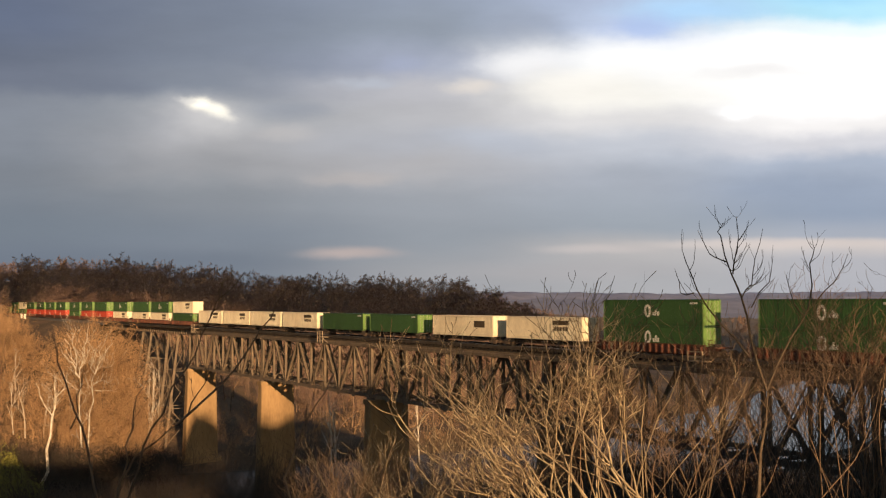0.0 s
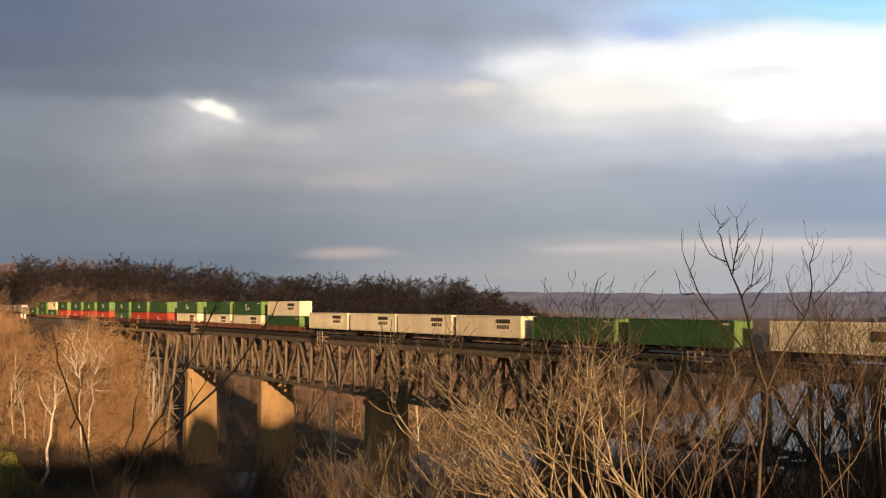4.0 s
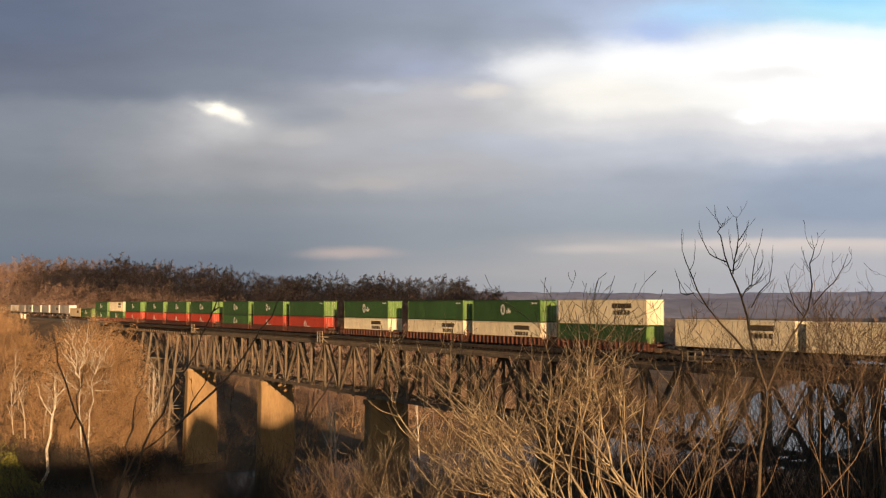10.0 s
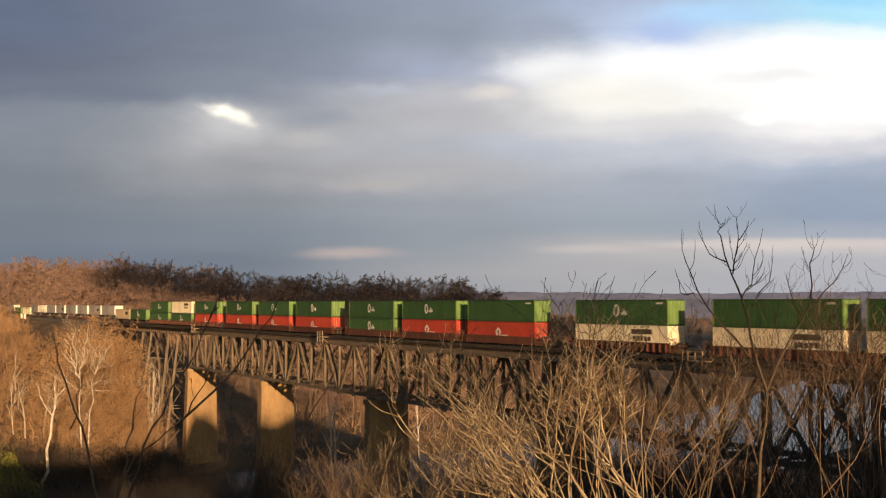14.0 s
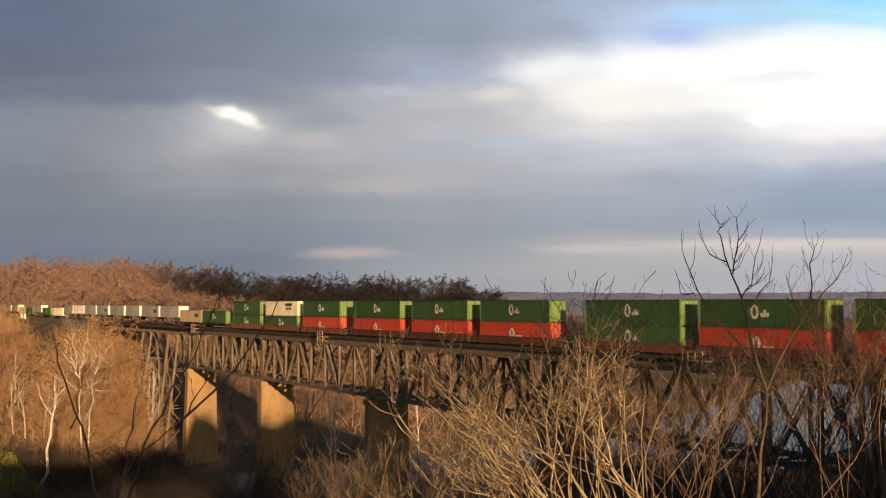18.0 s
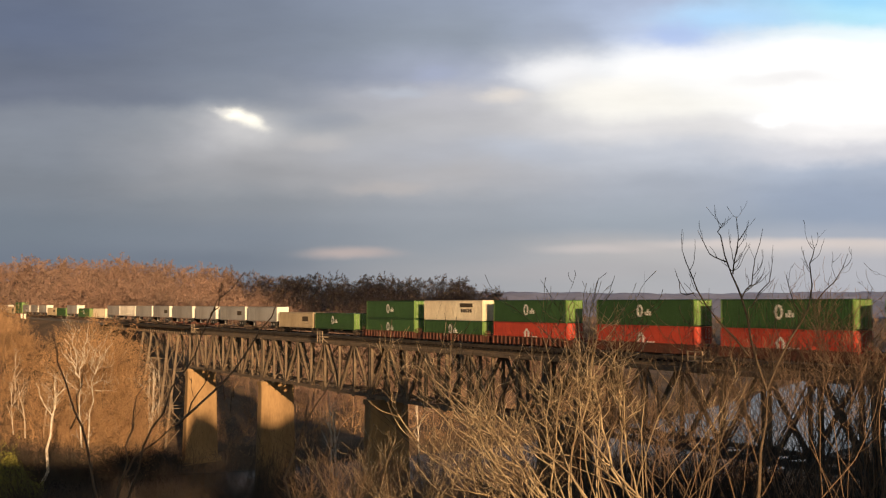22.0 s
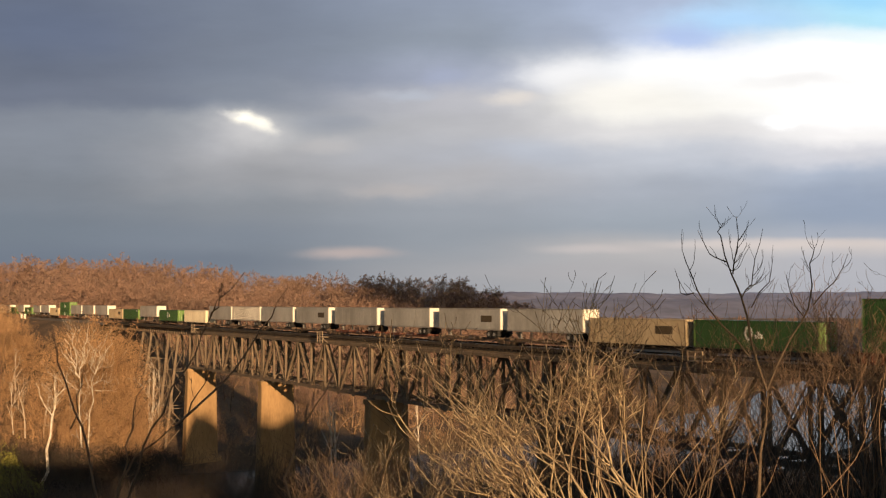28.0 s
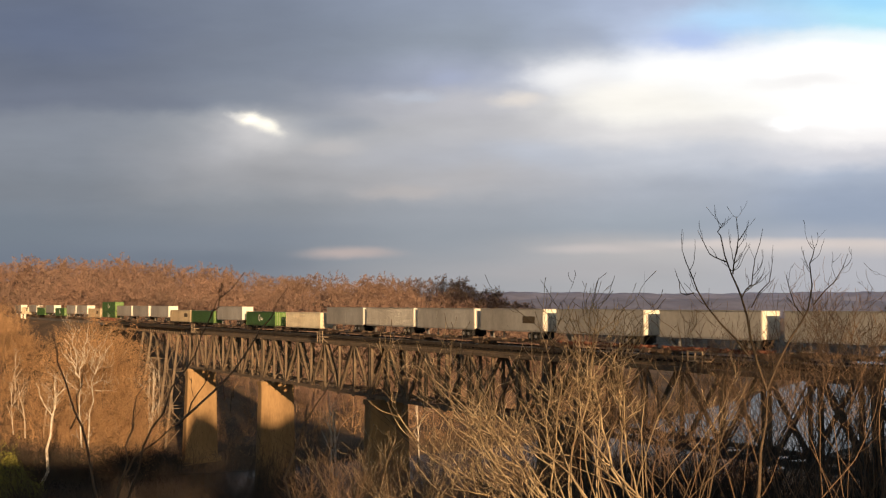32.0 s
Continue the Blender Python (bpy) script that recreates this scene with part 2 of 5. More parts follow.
        g = n.new("ShaderNodeMapRange")
        g.interpolation_type = "SMOOTHERSTEP"
        g.inputs["To Min"].default_value, g.inputs["To Max"].default_value = strength, 0.0
        g.inputs["From Min"].default_value, g.inputs["From Max"].default_value = 0.0, 1.25
        l.new(ln.outputs["Value"], g.inputs["Value"])
        mix = n.new("ShaderNodeMix")
        mix.data_type = "RGBA"
        l.new(g.outputs[0], mix.inputs["Factor"])
        l.new(colour, mix.inputs[6])
        mix.inputs[7].default_value = srgb(*c)
        colour = mix.outputs[2]
    s1 = noise_of(7.0, (1.0, 4.0, 1.0), 6)
    mod = n.new("ShaderNodeMapRange")
    mod.inputs["From Min"].default_value, mod.inputs["From Max"].default_value = 0.3, 0.7
    mod.inputs["To Min"].default_value, mod.inputs["To Max"].default_value = 1.04 - streak, 1.04 + streak
    l.new(s1.outputs[0], mod.inputs["Value"])
    sc = n.new("ShaderNodeVectorMath")
    sc.operation = "SCALE"
    l.new(colour, sc.inputs[0])
    l.new(mod.outputs[0], sc.inputs["Scale"])
    l.new(sc.outputs[0], em.inputs["Color"])
    if fade:
        a = n.new("ShaderNodeMapRange")
        a.interpolation_type = "SMOOTHSTEP"
        a.inputs["From Min"].default_value, a.inputs["From Max"].default_value = view_pixel(784, fade[0])[1], view_pixel(784, fade[1])[1]
        l.new(up.outputs[1], a.inputs["Value"])
        tr, ms = n.new("ShaderNodeBsdfTransparent"), n.new("ShaderNodeMixShader")
        l.new(a.outputs[0], ms.inputs[0])
        l.new(tr.outputs[0], ms.inputs[1])
        l.new(em.outputs[0], ms.inputs[2])
        l.new(ms.outputs[0], out.inputs["Surface"])
    else:
        l.new(em.outputs[0], out.inputs["Surface"])
    return m


def sky_shell(name, radius, az, lo, hi, mat):
    """A far piece of the sky's dome, round the point from which it is seen."""
    na, ne = 48, 20
    A = np.radians(np.linspace(-az, az, na + 1))
    E = np.radians(np.linspace(lo, hi, ne + 1))
    aa, ee = np.meshgrid(A, E)
    v = radius * np.stack([np.sin(aa) * np.cos(ee), np.cos(aa) * np.cos(ee), np.sin(ee)], -1).reshape(-1, 3)
    i = np.arange(ne)[:, None] * (na + 1) + np.arange(na)[None]
    f = np.stack([i, i + 1, i + na + 2, i + na + 1], -1).reshape(-1, 4)
    me = quick_mesh(name, v, f)
    me.materials.append(mat)
    ob = new(name, me)
    ob.matrix_basis = pose(*EYE)
    return ob


# strips by pixel row and patches by pixel place, set to fit the camera's view
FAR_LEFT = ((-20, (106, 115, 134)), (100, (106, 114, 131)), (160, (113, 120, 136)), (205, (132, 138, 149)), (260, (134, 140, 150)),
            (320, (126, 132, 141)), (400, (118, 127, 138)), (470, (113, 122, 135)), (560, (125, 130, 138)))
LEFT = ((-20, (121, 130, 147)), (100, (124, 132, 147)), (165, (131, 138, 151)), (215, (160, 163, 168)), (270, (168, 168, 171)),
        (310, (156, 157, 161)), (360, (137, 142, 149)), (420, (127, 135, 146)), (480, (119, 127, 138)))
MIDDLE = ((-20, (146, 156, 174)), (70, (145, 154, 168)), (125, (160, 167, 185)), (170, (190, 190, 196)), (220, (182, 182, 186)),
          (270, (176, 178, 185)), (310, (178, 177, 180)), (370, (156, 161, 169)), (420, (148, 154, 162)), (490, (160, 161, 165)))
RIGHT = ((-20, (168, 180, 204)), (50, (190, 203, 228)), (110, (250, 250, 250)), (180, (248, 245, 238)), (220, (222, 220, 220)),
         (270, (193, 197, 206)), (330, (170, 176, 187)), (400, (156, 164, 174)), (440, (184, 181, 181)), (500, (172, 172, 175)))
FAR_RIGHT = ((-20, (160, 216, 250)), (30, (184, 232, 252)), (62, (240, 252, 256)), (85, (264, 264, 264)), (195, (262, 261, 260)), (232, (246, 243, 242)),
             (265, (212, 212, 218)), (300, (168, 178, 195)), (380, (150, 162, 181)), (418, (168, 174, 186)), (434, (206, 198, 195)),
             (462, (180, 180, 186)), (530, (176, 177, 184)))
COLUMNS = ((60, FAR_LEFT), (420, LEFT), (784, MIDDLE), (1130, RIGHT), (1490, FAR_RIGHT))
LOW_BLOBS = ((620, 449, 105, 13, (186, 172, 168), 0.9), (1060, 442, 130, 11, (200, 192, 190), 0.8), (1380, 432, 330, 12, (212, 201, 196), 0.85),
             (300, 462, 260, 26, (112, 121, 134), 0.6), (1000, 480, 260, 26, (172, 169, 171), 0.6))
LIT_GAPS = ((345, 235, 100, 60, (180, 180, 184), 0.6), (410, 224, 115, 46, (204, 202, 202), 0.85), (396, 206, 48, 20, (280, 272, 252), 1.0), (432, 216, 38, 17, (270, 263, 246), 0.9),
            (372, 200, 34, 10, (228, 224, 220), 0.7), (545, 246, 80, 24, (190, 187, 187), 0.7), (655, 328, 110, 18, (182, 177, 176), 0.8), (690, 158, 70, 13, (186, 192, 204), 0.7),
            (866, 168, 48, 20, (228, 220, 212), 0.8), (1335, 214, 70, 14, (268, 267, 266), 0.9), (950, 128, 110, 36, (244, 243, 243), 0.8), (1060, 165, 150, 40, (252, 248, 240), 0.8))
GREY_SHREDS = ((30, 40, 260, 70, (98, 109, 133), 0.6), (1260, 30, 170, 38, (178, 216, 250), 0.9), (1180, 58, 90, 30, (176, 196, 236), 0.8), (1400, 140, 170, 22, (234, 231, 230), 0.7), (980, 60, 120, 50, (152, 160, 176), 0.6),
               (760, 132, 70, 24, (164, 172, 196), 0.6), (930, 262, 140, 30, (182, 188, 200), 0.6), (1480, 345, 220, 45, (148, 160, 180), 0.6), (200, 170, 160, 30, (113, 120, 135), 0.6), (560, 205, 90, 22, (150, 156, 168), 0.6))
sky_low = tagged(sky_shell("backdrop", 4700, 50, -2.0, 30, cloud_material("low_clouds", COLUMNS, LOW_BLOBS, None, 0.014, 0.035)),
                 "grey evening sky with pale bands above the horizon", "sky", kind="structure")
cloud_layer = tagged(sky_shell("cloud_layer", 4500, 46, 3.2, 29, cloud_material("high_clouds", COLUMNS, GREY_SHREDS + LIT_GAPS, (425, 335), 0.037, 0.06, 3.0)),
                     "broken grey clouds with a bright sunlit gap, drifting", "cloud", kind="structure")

# ---------------------------------------------------------------- ground
RIVER = np.array([(-900, 20), (-420, 110), (-230, 160), (-120, 190), (-30, 218), (45, 268), (120, 360), (215, 520), (380, 820), (700, 1500)], float)
WATER_Z = -34.0


def river_distance(x, y):
    """Distance to the middle of the river, and on which side (positive: the far side)."""
    best, side = np.full(x.shape, 1e9), np.zeros(x.shape)
    for a, b in zip(RIVER[:-1], RIVER[1:]):
        d = b - a
        t = np.clip(((x - a[0]) * d[0] + (y - a[1]) * d[1]) / (d @ d), 0, 1)
        px, py = x - a[0] - t * d[0], y - a[1] - t * d[1]
        r = np.hypot(px, py)
        s = np.sign(d[0] * py - d[1] * px)
        closer = r < best
        best, side = np.where(closer, r, best), np.where(closer, s, side)
    return best, side


def smooth(x, a, b):
    t = np.clip((x - a) / (b - a), 0, 1)
    return t * t * (3 - 2 * t)


def ground_height(x, y):
    x, y = np.asarray(x, float), np.asarray(y, float)
    d, side = river_distance(x, y)
    e = d - 36.0
    bump = 1.2 * np.sin(x * 0.031 + 1.0) * np.cos(y * 0.027) + 0.6 * np.sin(x * 0.09 + y * 0.07)
    near = np.interp(e, [-20, 0, 14, 60, 115, 146, 160, 230, 600], [-36.5, -34.3, -30, -26, -14, -4, 4.0, 5.0, 9.0])
    # the bluff's shoulder, sloped to stay just below the camera's view, and the steeper slope beside it
    shoulder = np.interp(y, [3, 6, 34, 50, 130], [4.25, 4.25, -1.25, -15.5, -49.1])
    steep = 4.2 - 0.42 * (y - 3) - 0.12 * np.clip(x, 0, 30) * smooth(y, 3, 12)
    aside = smooth(x, 0.42 * y + 0.2, 0.46 * y + 2.5)
    near = np.where((y > 3) & (y < 130), np.minimum(near, shoulder * (1 - aside) + steep * aside), near)
    near = np.maximum(near, np.where(e > 30, -30.0, -40.0))
    hill = np.interp(y, [0, 380, 470, 620, 900, 2500], [0, 0, 10, 35, 38, 20]) * (1 + 0.22 * smooth(-x / np.maximum(y, 1.0), 0.12, 0.42)) * (1 - smooth(x / np.maximum(y, 1.0), -0.02, 0.19))
    far = np.interp(e, [-20, 0, 14, 90, 400], [-36.5, -34.3, -30.5, -29, -27]) + hill + bump * smooth(e, 5, 40)
    far = far + 17 * smooth(e, 12, 95) * smooth(-x, 45, 95) * (1 - smooth(y, 420, 600)) + 4 * smooth(y, 430, 560) * smooth(-x / np.maximum(y, 1.0), 0.1, 0.3)
    z = np.where(side > 0, far, near + bump * smooth(e, 5, 40) * (1 - smooth(e, 90, 150)))
    # unseen rises added to block the sun: a bluff with a saddle behind the camera, a knoll and a mound beside it
    slant = x + 0.329 * (y + 40)
    back = smooth(-y, 16, 42) * (1 - smooth(-y, 60, 95)) * (17 * (1 - smooth(slant, 14, 17)) + (9.5 + 1.5 * (1 - smooth(slant, 36, 40))) * smooth(slant, 24, 27.5))
    knoll = np.interp(x, [11, 13.5, 20, 24, 29, 34, 44, 52, 58, 80, 92], [0, 28, 28, 24, 24, 28, 28, 26, 28, 27, 0]) * smooth(y, 15, 21) * (1 - smooth(y, 27, 36))
    shade_hummock = 2.6 * smooth(-y, 1, 7) * (1 - smooth(-y, 12, 20)) * smooth(slant, 16.5, 19) * (1 - smooth(slant, 26, 29))
    z = z + back + shade_hummock + knoll * (x > 0.44 * y + 0.5)
    # the railway's bed at either end of the bridge
    rx, ry = x - 70.51, y - 42.82
    s, o = rx * UX + ry * UY, np.abs(rx * NX + ry * NY)
    bed = np.maximum(smooth(-s, 318, 345), smooth(s, -44, -30)) * (1 - smooth(o, 4.5, 30))
    return z * (1 - bed) + (-0.75) * bed


def ground_z(x, y):
    return float(ground_height(np.array([x]), np.array([y]))[0])


def spread(lo, hi, n, fine, centre):
    """Grid lines that lie closer together near the centre."""
    a, b = math.asinh((lo - centre) / fine), math.asinh((hi - centre) / fine)
    return centre + fine * np.sinh(np.linspace(a, b, n))


gx, gy = np.meshgrid(spread(-4800, 4800, 300, 90, 0), spread(-2500, 4700, 300, 110, 190))
gz = ground_height(gx, gy)
k = np.arange(299)[:, None] * 300 + np.arange(299)[None]
me = quick_mesh("ground", np.stack([gx, gy, gz], -1).reshape(-1, 3), np.stack([k, k + 1, k + 301, k + 300], -1).reshape(-1, 4))
me.materials.append(MAT["ground"])
me.shade_smooth()
tagged(new("ground", me), "brown leaf-covered ground of a river valley with bluffs", "ground", kind="structure")

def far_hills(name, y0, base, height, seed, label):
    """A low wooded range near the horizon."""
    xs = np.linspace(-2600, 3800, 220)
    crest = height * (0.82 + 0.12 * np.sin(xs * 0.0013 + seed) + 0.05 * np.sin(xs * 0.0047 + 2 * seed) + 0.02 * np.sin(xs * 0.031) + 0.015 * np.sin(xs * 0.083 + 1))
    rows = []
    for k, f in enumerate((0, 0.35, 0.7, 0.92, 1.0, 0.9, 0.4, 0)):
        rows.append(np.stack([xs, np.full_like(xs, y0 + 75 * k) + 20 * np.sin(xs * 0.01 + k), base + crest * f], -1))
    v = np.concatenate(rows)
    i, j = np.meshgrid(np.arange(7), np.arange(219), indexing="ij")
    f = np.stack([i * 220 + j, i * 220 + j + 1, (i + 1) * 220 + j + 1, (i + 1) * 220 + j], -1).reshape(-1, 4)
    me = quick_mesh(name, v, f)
    # haze is in this colour
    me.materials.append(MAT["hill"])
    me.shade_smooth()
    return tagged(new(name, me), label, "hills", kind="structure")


far_hills("distant_hills", 3300, -30, 78, 0.4, "low wooded hills on the horizon, haze put into their mauve-grey colour")
far_hills("distant_hills", 2300, -30, 52, 2.1, "low wooded rise in the distance, haze put into its colour")
pts_l, pts_r = [], []
for i, p in enumerate(RIVER):
    d = RIVER[min(i + 1, len(RIVER) - 1)] - RIVER[max(i - 1, 0)]
    d /= np.hypot(*d)
    pts_l.append((p[0] - d[1] * 62, p[1] + d[0] * 62, WATER_Z))
    pts_r.append((p[0] + d[1] * 62, p[1] - d[0] * 62, WATER_Z))
m_ = len(RIVER)
me = quick_mesh("water", pts_l + pts_r, [(i, m_ + i, m_ + i + 1, i + 1) for i in range(m_ - 1)])
me.materials.append(MAT["water"])
tagged(new("water", me), "dark river water that mirrors the pale sky", "river", kind="structure")

# ---------------------------------------------------------------- trees
def unit(v):
    return v / (np.linalg.norm(v) + 1e-9)


def grow(rng, p, d, length, radius, cfg, out, lvl=0):
    """Adds the pieces of a branch and of all that grows from it: start, end, two radii, the level and the branch."""
    n = cfg["pieces"][lvl]
    step = length / n
    branch = len(out)
    p, d = np.array(p, float), unit(np.array(d, float))
    r = radius
    for i in range(n):
        d = unit(d + rng.normal(0, cfg["wobble"][lvl], 3) + np.array((0, 0, cfg["rise"][lvl])))
        q = p + d * step
        r2 = radius * (1 - (i + 1) / n * cfg["taper"][lvl])
        out.append((p, q, r, r2, lvl, branch))
        p, r = q, r2
        if lvl + 1 < len(cfg["pieces"]) and (i + 1) / n >= cfg["bare"][lvl]:
            for _ in range(rng.poisson(cfg["kids"][lvl])):
                ax = unit(np.cross(d, rng.normal(0, 1, 3)))
                a = math.radians(cfg["angle"][lvl]) * rng.uniform(0.6, 1.3)
                kd = d * math.cos(a) + ax * math.sin(a)
                f = (i + 1) / n
                grow(rng, p, kd, length * cfg["ratio"][lvl] * rng.uniform(0.55, 1.15) * (1.15 - 0.55 * f),
                     max(r * 0.62, cfg["thin"]), cfg, out, lvl + 1)
    return out


def tube_arrays(pieces, sides):
    """Vertices and faces of open tubes along the pieces."""
    p0, p1 = np.array([a[0] for a in pieces]), np.array([a[1] for a in pieces])
    r0, r1 = np.array([a[2] for a in pieces]), np.array([a[3] for a in pieces])
    d = p1 - p0
    d /= np.linalg.norm(d, axis=1, keepdims=True) + 1e-9
    ref = np.where(np.abs(d[:, 2:3]) < 0.9, np.array([[0, 0, 1.0]]), np.array([[1.0, 0, 0]]))
    a = np.cross(d, ref)
    a /= np.linalg.norm(a, axis=1, keepdims=True)
    b = np.cross(d, a)
    t = 2 * np.pi * np.arange(sides) / sides
    ring = np.cos(t)[None, :, None] * a[:, None] + np.sin(t)[None, :, None] * b[:, None]
    v = np.concatenate([p0[:, None] + ring * r0[:, None, None], p1[:, None] + ring * r1[:, None, None]], 1)
    base = np.arange(len(p0))[:, None] * 2 * sides
    i = np.arange(sides)[None]
    j = (i + 1) % sides
    f = np.stack([base + i, base + j, base + sides + j, base + sides + i], -1)
    return v.reshape(-1, 3), f.reshape(-1, 4)


def tube_mesh(name, pieces, sides, mat):
    v, f = tube_arrays(pieces, sides)
    me = quick_mesh(name, v, f)
    me.materials.append(mat)
    me.shade_smooth()
    return me


def chain_mesh(name, pieces, sides, mat):
    """One unbroken tapered tube along pieces that follow each other."""
    pts = np.array([pieces[0][0]] + [a[1] for a in pieces])
    rad = np.array([pieces[0][2]] + [a[3] for a in pieces])
    d = np.gradient(pts, axis=0)
    d /= np.linalg.norm(d, axis=1, keepdims=True)
    a = np.cross(d, np.array([[0, 1.0, 0]]))
    a /= np.linalg.norm(a, axis=1, keepdims=True)
    b = np.cross(d, a)
    t = 2 * np.pi * np.arange(sides) / sides
    v = pts[:, None] + rad[:, None, None] * (np.cos(t)[None, :, None] * a[:, None] + np.sin(t)[None, :, None] * b[:, None])
    i, j = np.meshgrid(np.arange(len(pts) - 1), np.arange(sides), indexing="ij")
    k = (j + 1) % sides
    f = np.stack([i * sides + j, i * sides + k, (i + 1) * sides + k, (i + 1) * sides + j], -1).reshape(-1, 4)
    me = quick_mesh(name, v.reshape(-1, 3), f)
    me.materials.append(mat)
    me.shade_smooth()
    return me


def bare_tree(seed, height, cfg, trunk_mat, crown_mat, name="bare_tree", split=0, lean=(0, 0)):
    """A leafless tree at the origin: its trunk with the limbs, and its crown of twigs."""
    rng = np.random.default_rng(seed)
    pieces = grow(rng, (0, 0, -0.4), (lean[0], lean[1], 1), height * cfg["trunk"], height * cfg["girth"], cfg, [])
    tree = new(name)
    branches = {}
    for a in pieces:
        if a[4] <= split:
            branches.setdefault(a[5], []).append(a)
    for k, run in branches.items():
        part("trunk" if k == 0 else "limb", chain_mesh("trunk" if k == 0 else "limb", run, 6, trunk_mat), None, tree)
    twigs = [a for a in pieces if a[4] > split]
    if twigs:
        tagged(part("crown", tube_mesh("crown", twigs, 3, crown_mat), None, tree), kind="stuff")
    return tree


WOOD = dict(trunk=0.62, girth=0.0085, pieces=(7, 5, 3, 1), wobble=(0.07, 0.15, 0.24, 0.25), rise=(0.03, 0.06, 0.03, 0.02), taper=(0.8, 0.8, 0.75, 0.5),
            bare=(0.25, 0.2, 0.2, 1), kids=(2.2, 1.6, 1.9, 0), angle=(52, 50, 50, 45), ratio=(0.6, 0.52, 0.5, 0.5), thin=0.026)
HAZE = dict(trunk=0.5, girth=0.0075, pieces=(6, 5, 3, 1), wobble=(0.10, 0.2, 0.3, 0.3), rise=(0.02, 0.04, 0.02, 0.0), taper=(0.8, 0.8, 0.7, 0.5),
            bare=(0.1, 0.15, 0.2, 1), kids=(2.4, 1.9, 2.3, 0), angle=(58, 55, 55, 45), ratio=(0.72, 0.5, 0.55, 0.5), thin=0.025)
SYCAMORE = dict(trunk=0.8, girth=0.012, pieces=(9, 7, 5, 3), wobble=(0.07, 0.16, 0.2, 0.25), rise=(0.05, 0.12, 0.08, 0.05), taper=(0.8, 0.8, 0.8, 0.6),
                bare=(0.3, 0.25, 0.3, 1), kids=(1.3, 0.9, 1.1, 0), angle=(38, 40, 40, 40), ratio=(0.5, 0.5, 0.5, 0.5), thin=0.02)
FAR = dict(trunk=0.5, girth=0.012, pieces=(5, 4, 1), wobble=(0.08, 0.18, 0.24), rise=(0.03, 0.06, 0.03), taper=(0.7, 0.7, 0.4),
           bare=(0.15, 0.15, 1), kids=(2.4, 3.6, 0), angle=(58, 60, 40), ratio=(0.75, 0.4, 0.5), thin=0.095)


def scatter(tree_list, spots, rng, low=0.8, high=1.2, sink=0.0):
    """Copies of the trees at the spots, each turned and sized by chance."""
    for x, y in spots:
        t = tree_list[rng.integers(len(tree_list))]
        s = rng.uniform(low, high)
        c = copy_thing(t, pose(x, y, ground_z(x, y) - sink, 0, 0, rng.uniform(0, 360)))
        c.scale = (s, s, s * rng.uniform(0.92, 1.1))


def drop_models(models):
    for t in models:
        for o in (*t.children_recursive, t):
            bpy.data.objects.remove(o)


def spot_at(bearing, y):
    """The place y metres ahead of the camera, at that slope to the side, to fit its view."""
    return bearing * y, y


rng = np.random.default_rng(11)
# trunks and crowns in the bright bark that imitates sunlight
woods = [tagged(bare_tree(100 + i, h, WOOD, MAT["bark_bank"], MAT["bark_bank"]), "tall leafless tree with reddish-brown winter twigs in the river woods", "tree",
                "trees of the river woods") for i, h in enumerate((25, 23, 27, 20, 24))]
# crowns take the brighter bark that imitates sunlight
fine = [tagged(bare_tree(120 + i, h, HAZE, MAT["bark_brown"], MAT["bark_bank"]),
               "leafless tree with a wide hazy crown, sunlight put into its golden twigs", "tree", "trees of the river woods") for i, h in enumerate((25, 22, 24, 19))]
# the wooded bank before the railway's left approach
bank = [spot_at(rng.uniform(-0.444, -0.261), rng.uniform(238, 330)) for _ in range(84)]
bank = [(x, y) for x, y in bank if (x - 70.51) * NX + (y - 42.82) * NY < -9]
scatter(fine, bank, rng, 0.55, 0.85)
scatter(fine, [spot_at(rng.uniform(-0.43, -0.405), rng.uniform(300, 370)) for _ in range(14)], rng, 0.8, 1.02)
# sized up to cover the embankment in the camera's view
skirt = [spot_at(rng.uniform(-0.335, -0.282), rng.uniform(246, 285)) for _ in range(26)]
scatter(fine, [(x, y) for x, y in skirt if (x - 70.51) * NX + (y - 42.82) * NY < -10], rng, 1.05, 1.35)
skirt = [spot_at(rng.uniform(-0.335, -0.297), rng.uniform(268, 292)) for _ in range(20)]
scatter(fine, [(x, y) for x, y in skirt if (x - 70.51) * NX + (y - 42.82) * NY < -9], rng, 1.45, 1.7)
drop_models(fine)
# trees placed and sized to hide the track's far end from the camera
scatter(woods, [spot_at(rng.uniform(-0.46, -0.411), rng.uniform(320, 430)) for _ in range(42)], rng, 0.7, 0.95)
# woods behind the bridge
behind = []
while len(behind) < 42:
    s, o = rng.uniform(-345, -150), rng.uniform(9, 70)
    x, y = 70.51 + s * UX + o * NX, 42.82 + s * UY + o * NY
    d, side = river_distance(np.array([x]), np.array([y]))
    if side[0] > 0 and d[0] > 50:
        behind.append((x, y))
dim = [tagged(bare_tree(140 + i, h, WOOD, MAT["bark_brown"], MAT["bark_far"]), "leafless brown tree in the woods behind the bridge", "tree", "trees of the river woods") for i, h in enumerate((24, 21, 25))]
beyond = []
while len(beyond) < 50:
    x, y = spot_at(rng.uniform(-0.05, 0.19), rng.uniform(290, 470))
    d, side = river_distance(np.array([x]), np.array([y]))
    if side[0] > 0 and d[0] > 48 and (x - 70.51) * NX + (y - 42.82) * NY > 8:
        beyond.append((x, y))
scatter(dim, behind, rng, 0.65, 0.95)
scatter(dim, beyond, rng, 0.6, 0.95)
drop_models(dim)
drop_models(woods)

